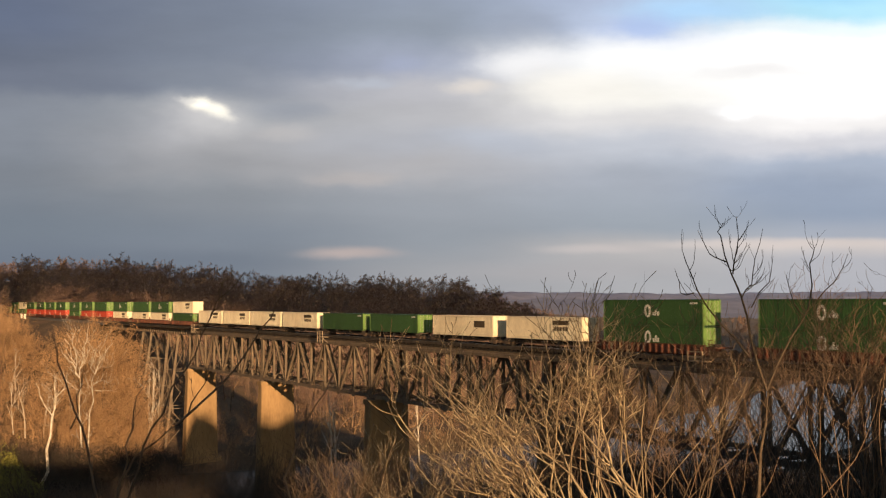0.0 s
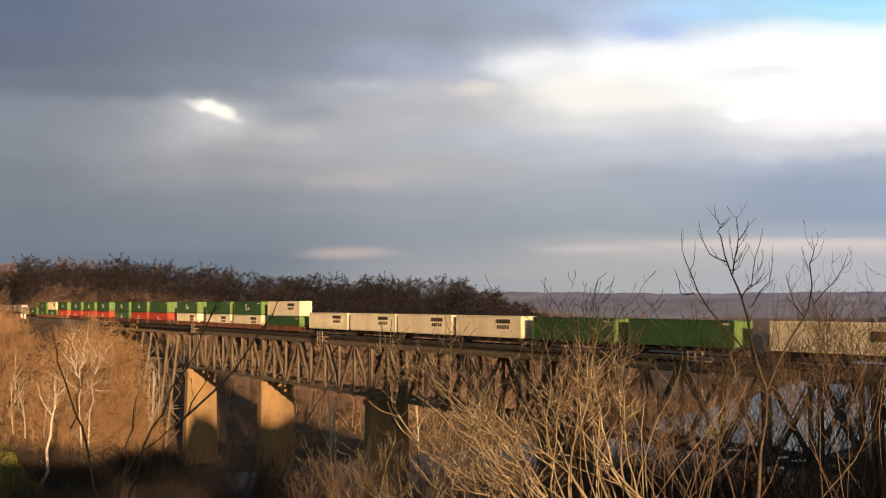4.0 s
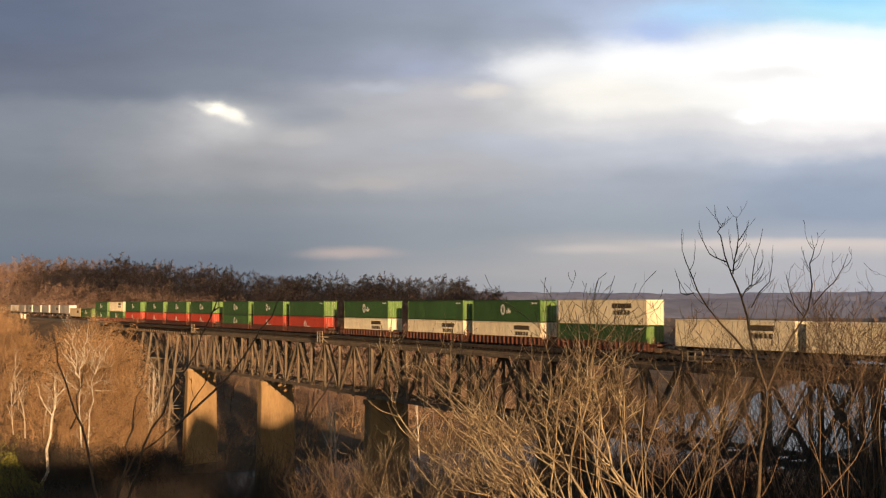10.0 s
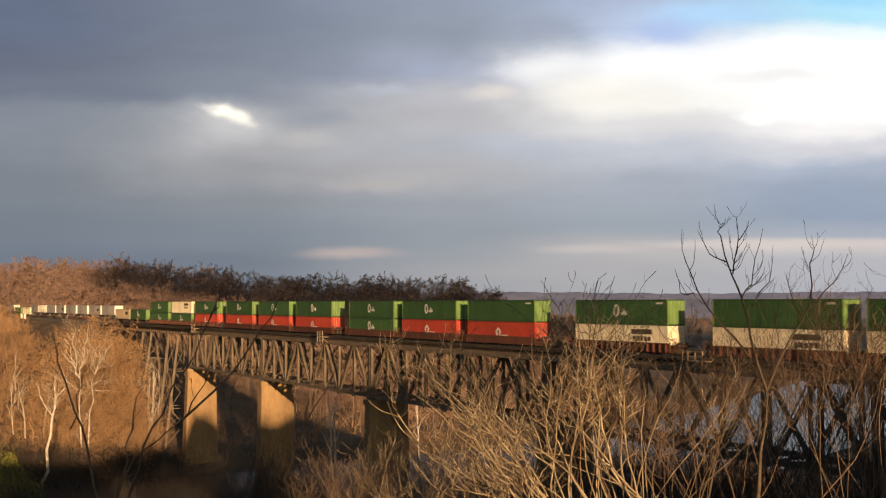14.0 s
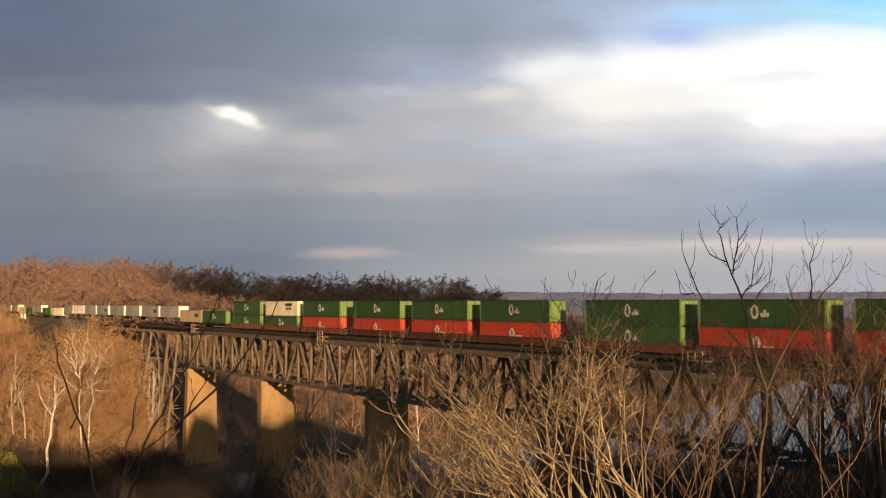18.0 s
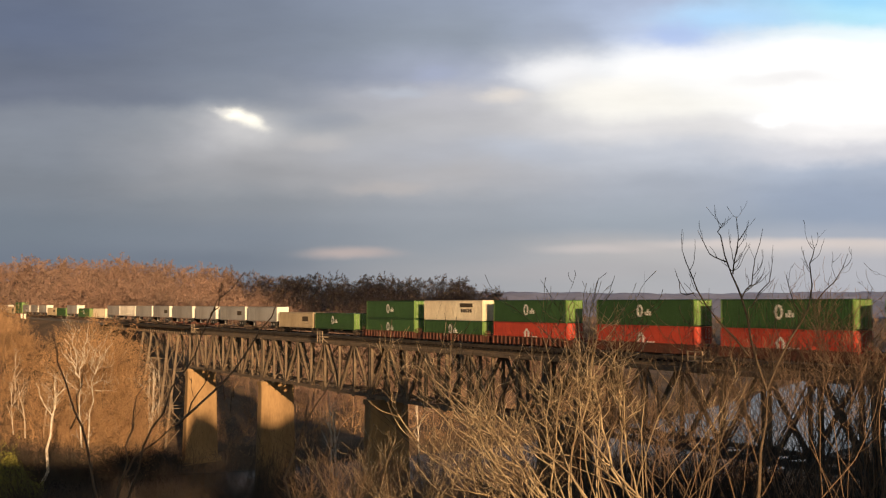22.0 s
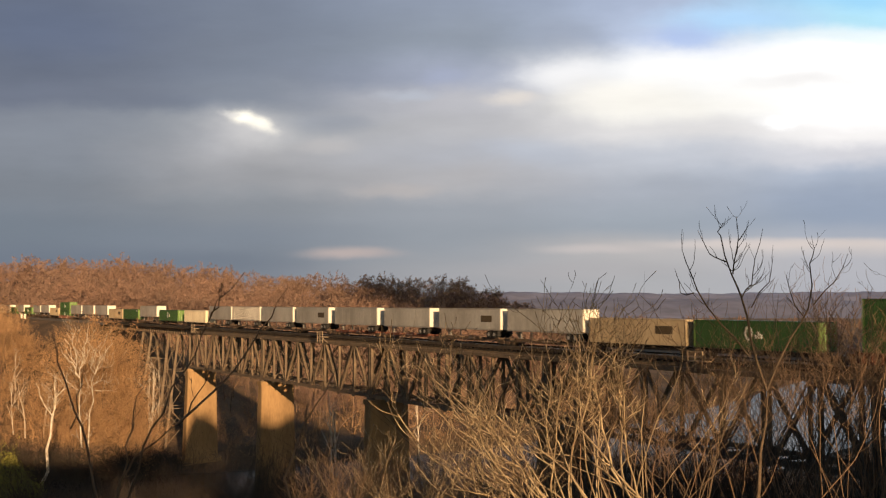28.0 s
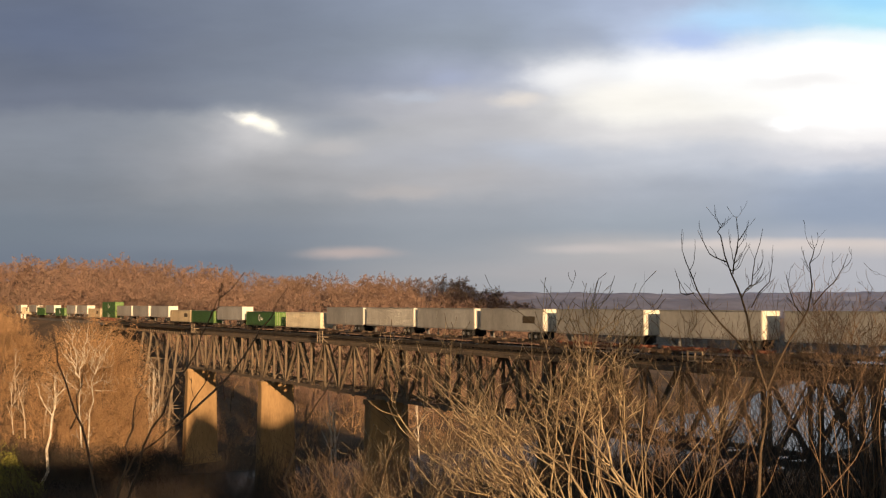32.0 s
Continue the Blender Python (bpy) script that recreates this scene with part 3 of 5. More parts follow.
sycamores = [tagged(bare_tree(200 + i, h, SYCAMORE, MAT["bark_white"], MAT["bark_white"], "sycamore", 1), "leafless sycamore with pale white bark and limbs", "tree",
                    "sycamores on the river bank") for i, h in enumerate((26, 24))]
scatter(sycamores, [spot_at(-0.278, 268), spot_at(-0.099, 236), spot_at(-0.105, 250), spot_at(-0.021, 262)], rng, 0.95, 1.05)
scatter(sycamores, [spot_at(rng.uniform(-0.422, -0.266), rng.uniform(240, 300)) for _ in range(12)], rng, 0.5, 0.75)
drop_models(sycamores)


def woods_stuff(name, spots, heights, seed, label, mat, models=6, cfg=FAR):
    """A far wood as one mesh."""
    rng = np.random.default_rng(seed)
    shapes = []
    for i in range(models):
        pieces = grow(rng, (0, 0, 0), (0, 0, 1), cfg["trunk"], cfg["girth"], dict(cfg, thin=cfg["thin"] / 16), [])
        shapes.append(tube_arrays(pieces, 3))
    vs, fs, n = [], [], 0
    for (x, y), h in zip(spots, heights):
        v, f = shapes[rng.integers(models)]
        a = rng.uniform(0, 2 * np.pi)
        c, s = np.cos(a), np.sin(a)
        w = h * rng.uniform(0.9, 1.2)
        q = np.stack([(v[:, 0] * c - v[:, 1] * s) * w + x, (v[:, 0] * s + v[:, 1] * c) * w + y, v[:, 2] * h + ground_z(x, y) - 0.5], -1)
        vs.append(q)
        fs.append(f + n)
        n += len(v)
    me = quick_mesh(name, np.concatenate(vs), np.concatenate(fs))
    me.materials.append(mat)
    ob = tagged(new(name, me), label, "woods", kind="stuff")
    return ob


far_spots, far_h = [], []
while len(far_spots) < 760:
    y = 430 + 300 * rng.uniform(0, 1) ** 1.3
    x = rng.uniform(-0.47, 0.15) * y
    o = (x - 70.51) * NX + (y - 42.82) * NY
    d, side = river_distance(np.array([x]), np.array([y]))
    if abs(o) > 9 and side[0] > 0 and d[0] > 55:
        far_spots.append((x, y))
        far_h.append(rng.uniform(19, 27))
woods_stuff("far_woods", far_spots, far_h, 5, "leafless brown woods along a low ridge, haze put into their colour", MAT["bark_far"])
plain_spots = [(rng.uniform(0.05, 0.5) * y, y) for y in rng.uniform(700, 1900, 230)]
plain_spots = [p for p in plain_spots if river_distance(np.array([p[0]]), np.array([p[1]]))[0][0] > 60]
woods_stuff("valley_woods", plain_spots, rng.uniform(12, 22, len(plain_spots)), 6, "leafless woods on the far valley floor", MAT["bark_far"])

# ---------------------------------------------------------------- bridge
PIERS = (-249.0, -201.4, -153.8, -106.2, -58.6)
SPAN, PANELS = 47.6, 8
TOP, LOW, HALF = -1.0, -9.4, 2.9


def rounded(half_w, half_t, r=0.3, k=2):
    """The outline of an oblong pier with softened corners: half width across the track, half thickness along it."""
    pts = []
    for cx, cy, a0 in ((half_t - r, half_w - r, 0), (r - half_t, half_w - r, 90), (r - half_t, r - half_w, 180), (half_t - r, r - half_w, 270)):
        for i in range(k + 1):
            a = math.radians(a0 + 90 * i / k)
            pts.append((cx + r * math.cos(a), cy + r * math.sin(a)))
    return pts


def pier(s, base):
    ob = new("bridge_pier")
    ob.matrix_basis = on_track(s)
    part("shaft", Shape().prism(rounded(4.1, 1.5), base, LOW - 1.4, rounded(3.5, 1.15)), MAT["concrete"], ob)
    part("coping", Shape().prism(rounded(3.75, 1.4), LOW - 1.4, LOW - 0.6), MAT["concrete"], ob)
    part("footing", Shape().prism(rounded(4.8, 2.2), base - 3, base + 0.5), MAT["concrete"], ob)
    for y in (-HALF, HALF):
        part("bearing", Shape().box(-0.7, 0.7, y - 0.45, y + 0.45, LOW - 0.62, LOW - 0.3), MAT["steel"], ob, bevel=0.05)
    return tagged(ob, "tall concrete bridge pier with flat faces, stained and sunlit", "bridge pier", "bridge piers")


for s in PIERS:
    x, y = 70.51 + s * UX, 42.82 + s * UY
    pier(s, ground_z(x, y) + 0.3)


def laced(p, q, w, h):
    """A built-up member: two side plates and the cover plate between them."""
    sh = Shape()
    p, q = Vector(p), Vector(q)
    off = Vector((0, w / 2, 0))
    for sgn in (-1, 1):
        sh.beam(p + off * sgn, q + off * sgn, 0.05, h)
    sh.beam(p, q, w, h * 0.5)
    return sh


def truss_span(s0):
    ob = new("truss_span")
    ob.matrix_basis = on_track(s0)
    step = SPAN / PANELS
    for y in (-HALF, HALF):
        part("top_chord", Shape().box(0.15, SPAN - 0.15, y - 0.26, y + 0.26, TOP - 0.5, TOP), MAT["steel"], ob, bevel=0.03)
        part("bottom_chord", laced((0.15, y, LOW), (SPAN - 0.15, y, LOW), 0.5, 0.5), MAT["steel"], ob)
        for i in range(PANELS + 1):
            x = min(max(i * step, 0.3), SPAN - 0.3)
            wide = i in (0, PANELS) or i % 2 == 1
            part("post", laced((x, y, LOW), (x, y, TOP - 0.3), 0.38, 0.38 if wide else 0.24), MAT["steel"], ob)
            sh = Shape().box(x - 0.5, x + 0.5, y - 0.27, y - 0.24, LOW - 0.5, LOW + 0.75)
            part("gusset_plate", sh, MAT["steel"], ob)
        for i in range(PANELS):
            a, b = (LOW, TOP - 0.3) if i % 2 == 0 else (TOP - 0.3, LOW)
            part("diagonal", laced((i * step + 0.3, y, a), ((i + 1) * step - 0.3, y, b), 0.36, 0.35), MAT["steel"], ob)
    for i in range(PANELS + 1):
        x = min(max(i * step, 0.3), SPAN - 0.3)
        sh = Shape().beam((x, -HALF, LOW + 0.2), (x, HALF, TOP - 0.7), 0.14, 0.14).beam((x, HALF, LOW + 0.2), (x, -HALF, TOP - 0.7), 0.14, 0.14)
        sh.beam((x, -HALF, LOW), (x, HALF, LOW), 0.2, 0.3)
        part("sway_brace", sh, MAT["steel"], ob)
        part("floor_beam", Shape().box(x - 0.2, x + 0.2, -HALF + 0.3, HALF - 0.3, TOP - 0.6, TOP - 0.02), MAT["steel"], ob)
        if i < PANELS:
            sh = Shape().beam((x, -HALF, LOW), (x + step, HALF, LOW), 0.12, 0.12).beam((x, HALF, LOW), (x + step, -HALF, LOW), 0.12, 0.12)
            part("lateral_brace", sh, MAT["steel"], ob)
    for y in (-0.9, 0.9, -2.5, 2.5):
        part("stringer", Shape().box(0.1, SPAN - 0.1, y - 0.16, y + 0.16, TOP + 0.004, -0.555), MAT["steel"], ob)
    return tagged(ob, "dark riveted steel deck truss span with diagonal bracing", "truss bridge", "bridge spans")


first_span = truss_span(PIERS[0])
for s in PIERS[1:]:
    copy_thing(first_span, on_track(s))

# the approach at the far end: girders on lattice towers
def tower(s):
    x, y = 70.51 + s * UX, 42.82 + s * UY
    base = ground_z(x, y)
    ob = new("trestle_tower")
    ob.matrix_basis = on_track(s)
    for dx in (-4.0, 4.0):
        for dy in (-1, 1):
            part("leg", laced((dx, dy * 4.6, base - 0.5), (dx, dy * 1.6, -2.0), 0.26, 0.3), MAT["steel"], ob)
    n = 3
    for i in range(n):
        za, zb = base + (-2 - base) * i / n, base + (-2 - base) * (i + 1) / n
        wa, wb = 4.6 - 3 * i / n, 4.6 - 3 * (i + 1) / n
        for dx in (-4.0, 4.0):
            part("cross_brace", Shape().beam((dx, -wa, za), (dx, wb, zb), 0.12, 0.14).beam((dx, wa, za), (dx, -wb, zb), 0.12, 0.14)
                 .beam((dx, -wb, zb), (dx, wb, zb), 0.14, 0.16), MAT["steel"], ob)
        for dy in (-1, 1):
            part("side_brace", Shape().beam((-4, dy * wa, za), (4, dy * wb, zb), 0.12, 0.14).beam((4, dy * wa, za), (-4, dy * wb, zb), 0.12, 0.14),
                 MAT["steel"], ob)
    return tagged(ob, "tall steel lattice tower carrying the railway's approach", "trestle tower", "trestle towers")


for s in (-266.0, -290.0):
    tower(s)
ob = new("girder_span")
ob.matrix_basis = on_track(-334.0)
for y in (-1.5, 1.5):
    part("girder", Shape().box(0, 84.8, y - 0.2, y + 0.2, -2.0, -0.56).box(0, 84.8, y - 0.32, y + 0.32, -2.06, -2.0), MAT["steel"], ob)
for i in range(42):
    part("stiffener", Shape().box(1 + i * 2.0, 1.12 + i * 2.0, -1.85, -1.7, -2.0, -0.6), MAT["steel"], ob)
tagged(ob, "long dark plate girder span with upright stiffeners", "girder bridge")

# the deck: ties, rails, walkway
DECK0, DECK1 = -334.0, -38.0
deck = new("bridge_deck")
deck.matrix_basis = on_track(0)
for y in (-2.75, 2.75):
    part("edge_timber", Shape().box(DECK0, DECK1, y - 0.25, y + 0.25, -0.32, 0.06), MAT["timber"], deck)
n_ties = 300
tie = Shape().box(-0.13, 0.13, -2.95, 2.95, -0.55, -0.18).mesh("tie", MAT["timber"], 0.015)
for i in range(n_ties):
    part("tie", tie, None, deck, at=pose(DECK1 - 0.3 - i * 0.98, 0, 0))
tagged(deck, "open railway bridge deck of dark timber ties", "bridge deck", kind="structure")
rails = new("track")
rails.matrix_basis = on_track(0)
for y in (-0.76, 0.76, -0.45, 0.45):
    sh = Shape().box(-1060, 420, y - 0.035, y + 0.035, -0.05, 0.0).box(-1060, 420, y - 0.07, y + 0.07, -0.18, -0.15).box(-1060, 420, y - 0.012, y + 0.012, -0.15, -0.05)
    part("rail", sh, MAT["rail"], rails)
for a, b in ((-1060, -334), (-38, 420)):
    part("ballast_bed", Shape().prism([(a, -3.2), (b, -3.2), (b, 3.2), (a, 3.2)], -1.0, -0.16, [(a, -1.9), (b, -1.9), (b, 1.9), (a, 1.9)]), MAT["ballast"], rails)
tagged(rails, "single railway track with rusty rails", "railway track", kind="structure")


# small things along the track
def refuge(s, y=-3.6):
    ob = new("refuge_platform")
    ob.matrix_basis = on_track(s, y, 0)
    part("floor", Shape().box(-1.1, 1.1, -0.7, 0.75, -0.3, -0.18), MAT["plank"], ob)
    for x in (-1.05, 0.0, 1.05):
        part("post", Shape().box(x - 0.06, x + 0.06, -0.7, -0.58, -1.2, 0.85), MAT["plank"], ob)
    for z in (0.3, 0.78):
        part("rail", Shape().box(-1.1, 1.1, -0.74, -0.7, z - 0.06, z + 0.06), MAT["plank"], ob)
    part("brace", Shape().beam((-0.9, -0.6, -0.3), (-0.9, 0.9, -1.7), 0.1, 0.1).beam((0.9, -0.6, -0.3), (0.9, 0.9, -1.7), 0.1, 0.1), MAT["plank"], ob)
    return tagged(ob, "small timber refuge platform with a railing beside the track", "platform", "refuges on the bridge")


for s in (-242.5, -171.0, -79.0):
    refuge(s)


def inspection_cage(s, z):
    ob = new("inspection_platform")
    ob.matrix_basis = on_track(s, -HALF - 0.45, z)
    part("floor", Shape().box(-1.6, 1.6, -0.5, 0.2, -0.06, 0.0), MAT["steel"], ob)
    for x in (-1.55, 0, 1.55):
        part("post", Shape().box(x - 0.035, x + 0.035, -0.5, -0.43, 0, 1.1), MAT["plank"], ob)
    for k in (0.55, 1.1):
        part("rail", Shape().box(-1.6, 1.6, -0.5, -0.44, k - 0.035, k + 0.035), MAT["plank"], ob)
    part("ladder", Shape().box(-0.3, -0.24, -0.05, 0.0, -2.0, 3.0).box(0.24, 0.3, -0.05, 0.0, -2.0, 3.0), MAT["steel"], ob)
    for i in range(12):
        part("rung", Shape().box(-0.3, 0.3, -0.05, 0.0, -1.8 + i * 0.4, -1.76 + i * 0.4), MAT["steel"], ob)
    return tagged(ob, "small steel inspection platform hung on the truss", "platform", "inspection platforms")


for s, z in ((-214.0, -8.2), (-203.0, -7.0), (-172.0, -8.0), (-155.5, -7.8)):
    inspection_cage(s, z)


def cabinet(s, y):
    ob = new("trackside_cabinet")
    ob.matrix_basis = on_track(s, y, -0.9)
    part("body", Shape().box(-0.5, 0.5, -0.4, 0.4, 0.3, 2.1), MAT["door"], ob, bevel=0.02)
    part("roof", Shape().box(-0.56, 0.56, -0.46, 0.46, 2.1, 2.18), MAT["door"], ob)
    part("stand", Shape().box(-0.4, 0.4, -0.3, 0.3, -0.4, 0.3), MAT["black"], ob)
    return tagged(ob, "white metal signal cabinet beside the track", "cabinet", "trackside cabinets")


cabinet(-470.0, -4.6)
cabinet(-461.0, -4.8)

# ---------------------------------------------------------------- train
LEAD0 = 49.3          # where a leading end stands on the track at its own time
LENGTH = 16.15
moving = []


def container(side, height=2.9, length=LENGTH, door=None, ribs=True):
    """A container with its leading end at x = 0, resting on z = 0."""
    ob = new("container")
    w = 1.3
    body = Shape().box(-length + 0.02, -0.02, -w + 0.03, w - 0.03, 0.02, height - 0.02)
    part("body", body, MAT[side], ob, bevel=0.02)
    if ribs:
        sh = Shape()
        k = 44
        for i in range(k):
            x = -length + 0.35 + (length - 0.7) * (i + 0.5) / k
            for y in (-w, w):
                s = 1 if y > 0 else -1
                sh.hexa([(x - 0.11, y - s * 0.035, 0.2), (x + 0.11, y - s * 0.035, 0.2), (x + 0.11, y - s * 0.034, height - 0.2), (x - 0.11, y - s * 0.034, height - 0.2),
                         (x - 0.06, y, 0.2), (x + 0.06, y, 0.2), (x + 0.06, y, height - 0.2), (x - 0.06, y, height - 0.2)])
        tagged(part("side_corrugation", sh, MAT[side], ob), kind="stuff")
    for y in (-w, w):
        s = 1 if y > 0 else -1
        part("top_rail", Shape().box(-length, 0, min(y, y - s * 0.09), max(y, y - s * 0.09), height - 0.13, height), MAT[side], ob)
        part("bottom_rail", Shape().box(-length, 0, min(y, y - s * 0.09), max(y, y - s * 0.09), 0, 0.15), MAT[side], ob)
    for x in (-length, -0.12):
        for y in (-w, w - 0.12):
            part("corner_post", Shape().box(x - 0.004, x + 0.124, y - 0.004, y + 0.124, 0, height), MAT[door or side], ob)
    for y in (-1, 1):
        part("end_door", Shape().box(0.005, 0.05, 0.02 if y > 0 else -1.16, 1.16 if y > 0 else -0.02, 0.16, height - 0.14), MAT[door or side], ob, bevel=0.01)
        for k in (0.35, 0.8):
            part("lock_rod", Shape().tube((0.075, y * k, 0.12), (0.075, y * k, height - 0.1), 0.022, sides=6), MAT["rim"], ob)
    return ob


def side_marks(ob, spec, height, length):
    """Markings on both sides: a ring with bars, a block of dark bars, or a dark panel."""
    for sgn in (-1, 1):
        y = sgn * 1.312
        if "ring" in spec:
            cx, cz = -length * 0.53, height * 0.56
            part("emblem", Shape().ring(cx, cz, 0.38, 0.62, 0.12, y - 0.01, y + 0.01), MAT["mark_white"], ob)
            for i in range(3):
                part("lettering", Shape().box(cx + 0.85 + i * 0.36, cx + 1.08 + i * 0.36, y - 0.01, y + 0.01, cz - 0.5, cz + (-0.1, 0.2, -0.05)[i]), MAT["mark_white"], ob)
        if "house" in spec:
            sh = Shape()
            cx, cz = -length * 0.52, height * 0.45
            sh.box(cx - 0.5, cx - 0.2, y - 0.01, y + 0.01, cz - 0.5, cz + 0.2).box(cx + 0.2, cx + 0.5, y - 0.01, y + 0.01, cz - 0.5, cz + 0.2)
            sh.beam((cx - 0.6, y, cz + 0.1), (cx, y, cz + 0.75), 0.02, 0.28).beam((cx + 0.6, y, cz + 0.1), (cx, y, cz + 0.75), 0.02, 0.28)
            part("emblem", sh, MAT["mark_white"], ob)
            for i in range(3):
                part("lettering", Shape().box(cx + 0.9 + i * 0.5, cx + 1.25 + i * 0.5, y - 0.01, y + 0.01, cz - 0.5, cz - 0.15), MAT["mark_white"], ob)
        if "block" in spec:
            sh = Shape()
            cx, cz = -length * 0.26, height * 0.66
            sh.box(cx - 1.7, cx + 1.7, y - 0.01, y + 0.01, cz, cz + 0.55)
            for i in range(5):
                sh.box(cx - 1.4 + i * 0.6, cx - 1.0 + i * 0.6, y - 0.01, y + 0.01, cz - 0.75, cz - 0.25)
            part("lettering", sh, MAT["mark_dark"], ob)
        if "panel" in spec:
            cx, cz = -length * 0.2, height * 0.55
            part("sign_panel", Shape().box(cx - 1.5, cx + 1.2, y - 0.012, y + 0.012, cz - 0.35, cz + 0.55), MAT["mark_dark"], ob)
        if "code" in spec:
            sh = Shape()
            for i in range(4):
                sh.box(-1.9 + i * 0.3, -1.7 + i * 0.3, y - 0.01, y + 0.01, height * 0.82, height * 0.82 + 0.2)
            part("number_plate", sh, MAT["mark_white"], ob)


def bogie(parent, x):
    tr = part("bogie", Shape().box(x - 1.3, x + 1.3, -1.05, -0.9, 0.35, 0.62).box(x - 1.3, x + 1.3, 0.9, 1.05, 0.35, 0.62)
              .box(x - 0.25, x + 0.25, -1.0, 1.0, 0.4, 0.7).box(x - 0.45, x + 0.45, -1.12, -1.04, 0.2, 0.6).box(x - 0.45, x + 0.45, 1.04, 1.12, 0.2, 0.6), MAT["wagon"], parent)
    for dx in (-0.88, 0.88):
        part("wheelset", Shape().tube((x + dx, -0.82, 0.46), (x + dx, -0.69, 0.46), 0.46, sides=14).tube((x + dx, 0.69, 0.46), (x + dx, 0.82, 0.46), 0.46, sides=14)
             .tube((x + dx, -0.69, 0.46), (x + dx, 0.69, 0.46), 0.08, sides=8), MAT["rail"], tr)


def well_car(plain=False):
    """One unit of a well car; the container's leading end is at x = 0."""
    ob = new("well_car")
    a, b = -LENGTH - 0.35, 0.35
    for y in (-1, 1):
        y0, y1 = sorted((y * 1.34, y * 1.44))
        part("side_sill", Shape().box(a, b, y0, y1, 0.42, 1.28).box(a, b, y * 1.34 - 0.14, y * 1.34 + 0.14, 1.22, 1.34).box(a, b, y * 1.3 - 0.14, y * 1.3 + 0.14, 0.28, 0.42),
             MAT["well"], ob)
        if not plain:
            for i in range(17):
                x = a + 0.5 + i * (b - a - 1.0) / 16
                y0, y1 = sorted((y * 1.44, y * 1.58))
                part("side_rib", Shape().box(x - 0.09, x + 0.09, y0, y1, 0.36, 1.26), MAT["well"], ob)
    part("floor", Shape().box(a, b, -1.3, 1.3, 0.24, 0.33), MAT["well"], ob)
    for x, sgn in ((a, -1), (b, 1)):
        x0, x1 = sorted((x, x + sgn * 1.35))
        part("end_platform", Shape().box(x0, x1, -1.3, 1.3, 0.95, 1.15).box(min(x, x + sgn * 0.15), max(x, x + sgn * 0.15), -1.34, 1.34, 0.3, 1.15), MAT["well"], ob)
        bogie(ob, x + sgn * 1.3)
        part("ladder", Shape().box(x + sgn * 0.5, x + sgn * 0.56, -1.36, -1.3, 0.3, 1.9).box(x + sgn * 0.95, x + sgn * 1.01, -1.36, -1.3, 0.3, 1.9)
             .box(min(x + sgn * 0.5, x + sgn * 1.0), max(x + sgn * 0.5, x + sgn * 1.0), -1.36, -1.3, 1.84, 1.9)
             .box(min(x + sgn * 0.5, x + sgn * 1.0), max(x + sgn * 0.5, x + sgn * 1.0), -1.36, -1.3, 1.4, 1.46), MAT["well"], ob)
        part("brake_gear", Shape().tube((x + sgn * 0.8, -0.9, 1.3), (x + sgn * 0.8, 0.1, 1.3), 0.16, sides=8), MAT["black"], ob)
    return ob


def spine_car(length=LENGTH, paint="wagon"):
    """One unit of a spine car."""
    ob = new("spine_car")
    a, b = -length - 0.4, 0.4
    part("centre_sill", Shape().box(a, b, -0.33, 0.33, 0.55, 1.0), MAT[paint], ob, bevel=0.03)
    for x in (-length + 0.4, -length * 0.66, -length * 0.33, -0.6):
        part("cross_arm", Shape().box(x - 0.2, x + 0.2, -1.28, 1.28, 0.82, 1.0), MAT[paint], ob)
        for y in (-1.24, 1.1):
            part("pedestal", Shape().box(x - 0.16, x + 0.16, y, y + 0.16, 1.0, 1.1), MAT[paint], ob)
    for y in (-1, 1):
        part("side_walkway", Shape().box(a + 1, b - 1, y * 1.15 - 0.12, y * 1.15 + 0.12, 0.7, 0.76), MAT[paint], ob)
    if paint != "black":
        part("hitch_stand", Shape().beam((-length + 1.2, 0, 1.0), (-length + 0.7, 0, 1.75), 0.5, 0.14).box(-length + 0.5, -length + 0.95, -0.45, 0.45, 1.75, 1.84), MAT["rim"], ob)
    part("brake_reservoir", Shape().tube((-length * 0.55, -0.62, 0.72), (-length * 0.55 + 1.3, -0.62, 0.72), 0.2, sides=10), MAT["rail"], ob)
    part("brake_pipe", Shape().tube((a + 0.6, -0.45, 0.5), (b - 0.6, -0.45, 0.5), 0.035, sides=6), MAT["rail"], ob)
    for x in (a + 0.2, b - 0.2):
        bogie(ob, x)
    return ob


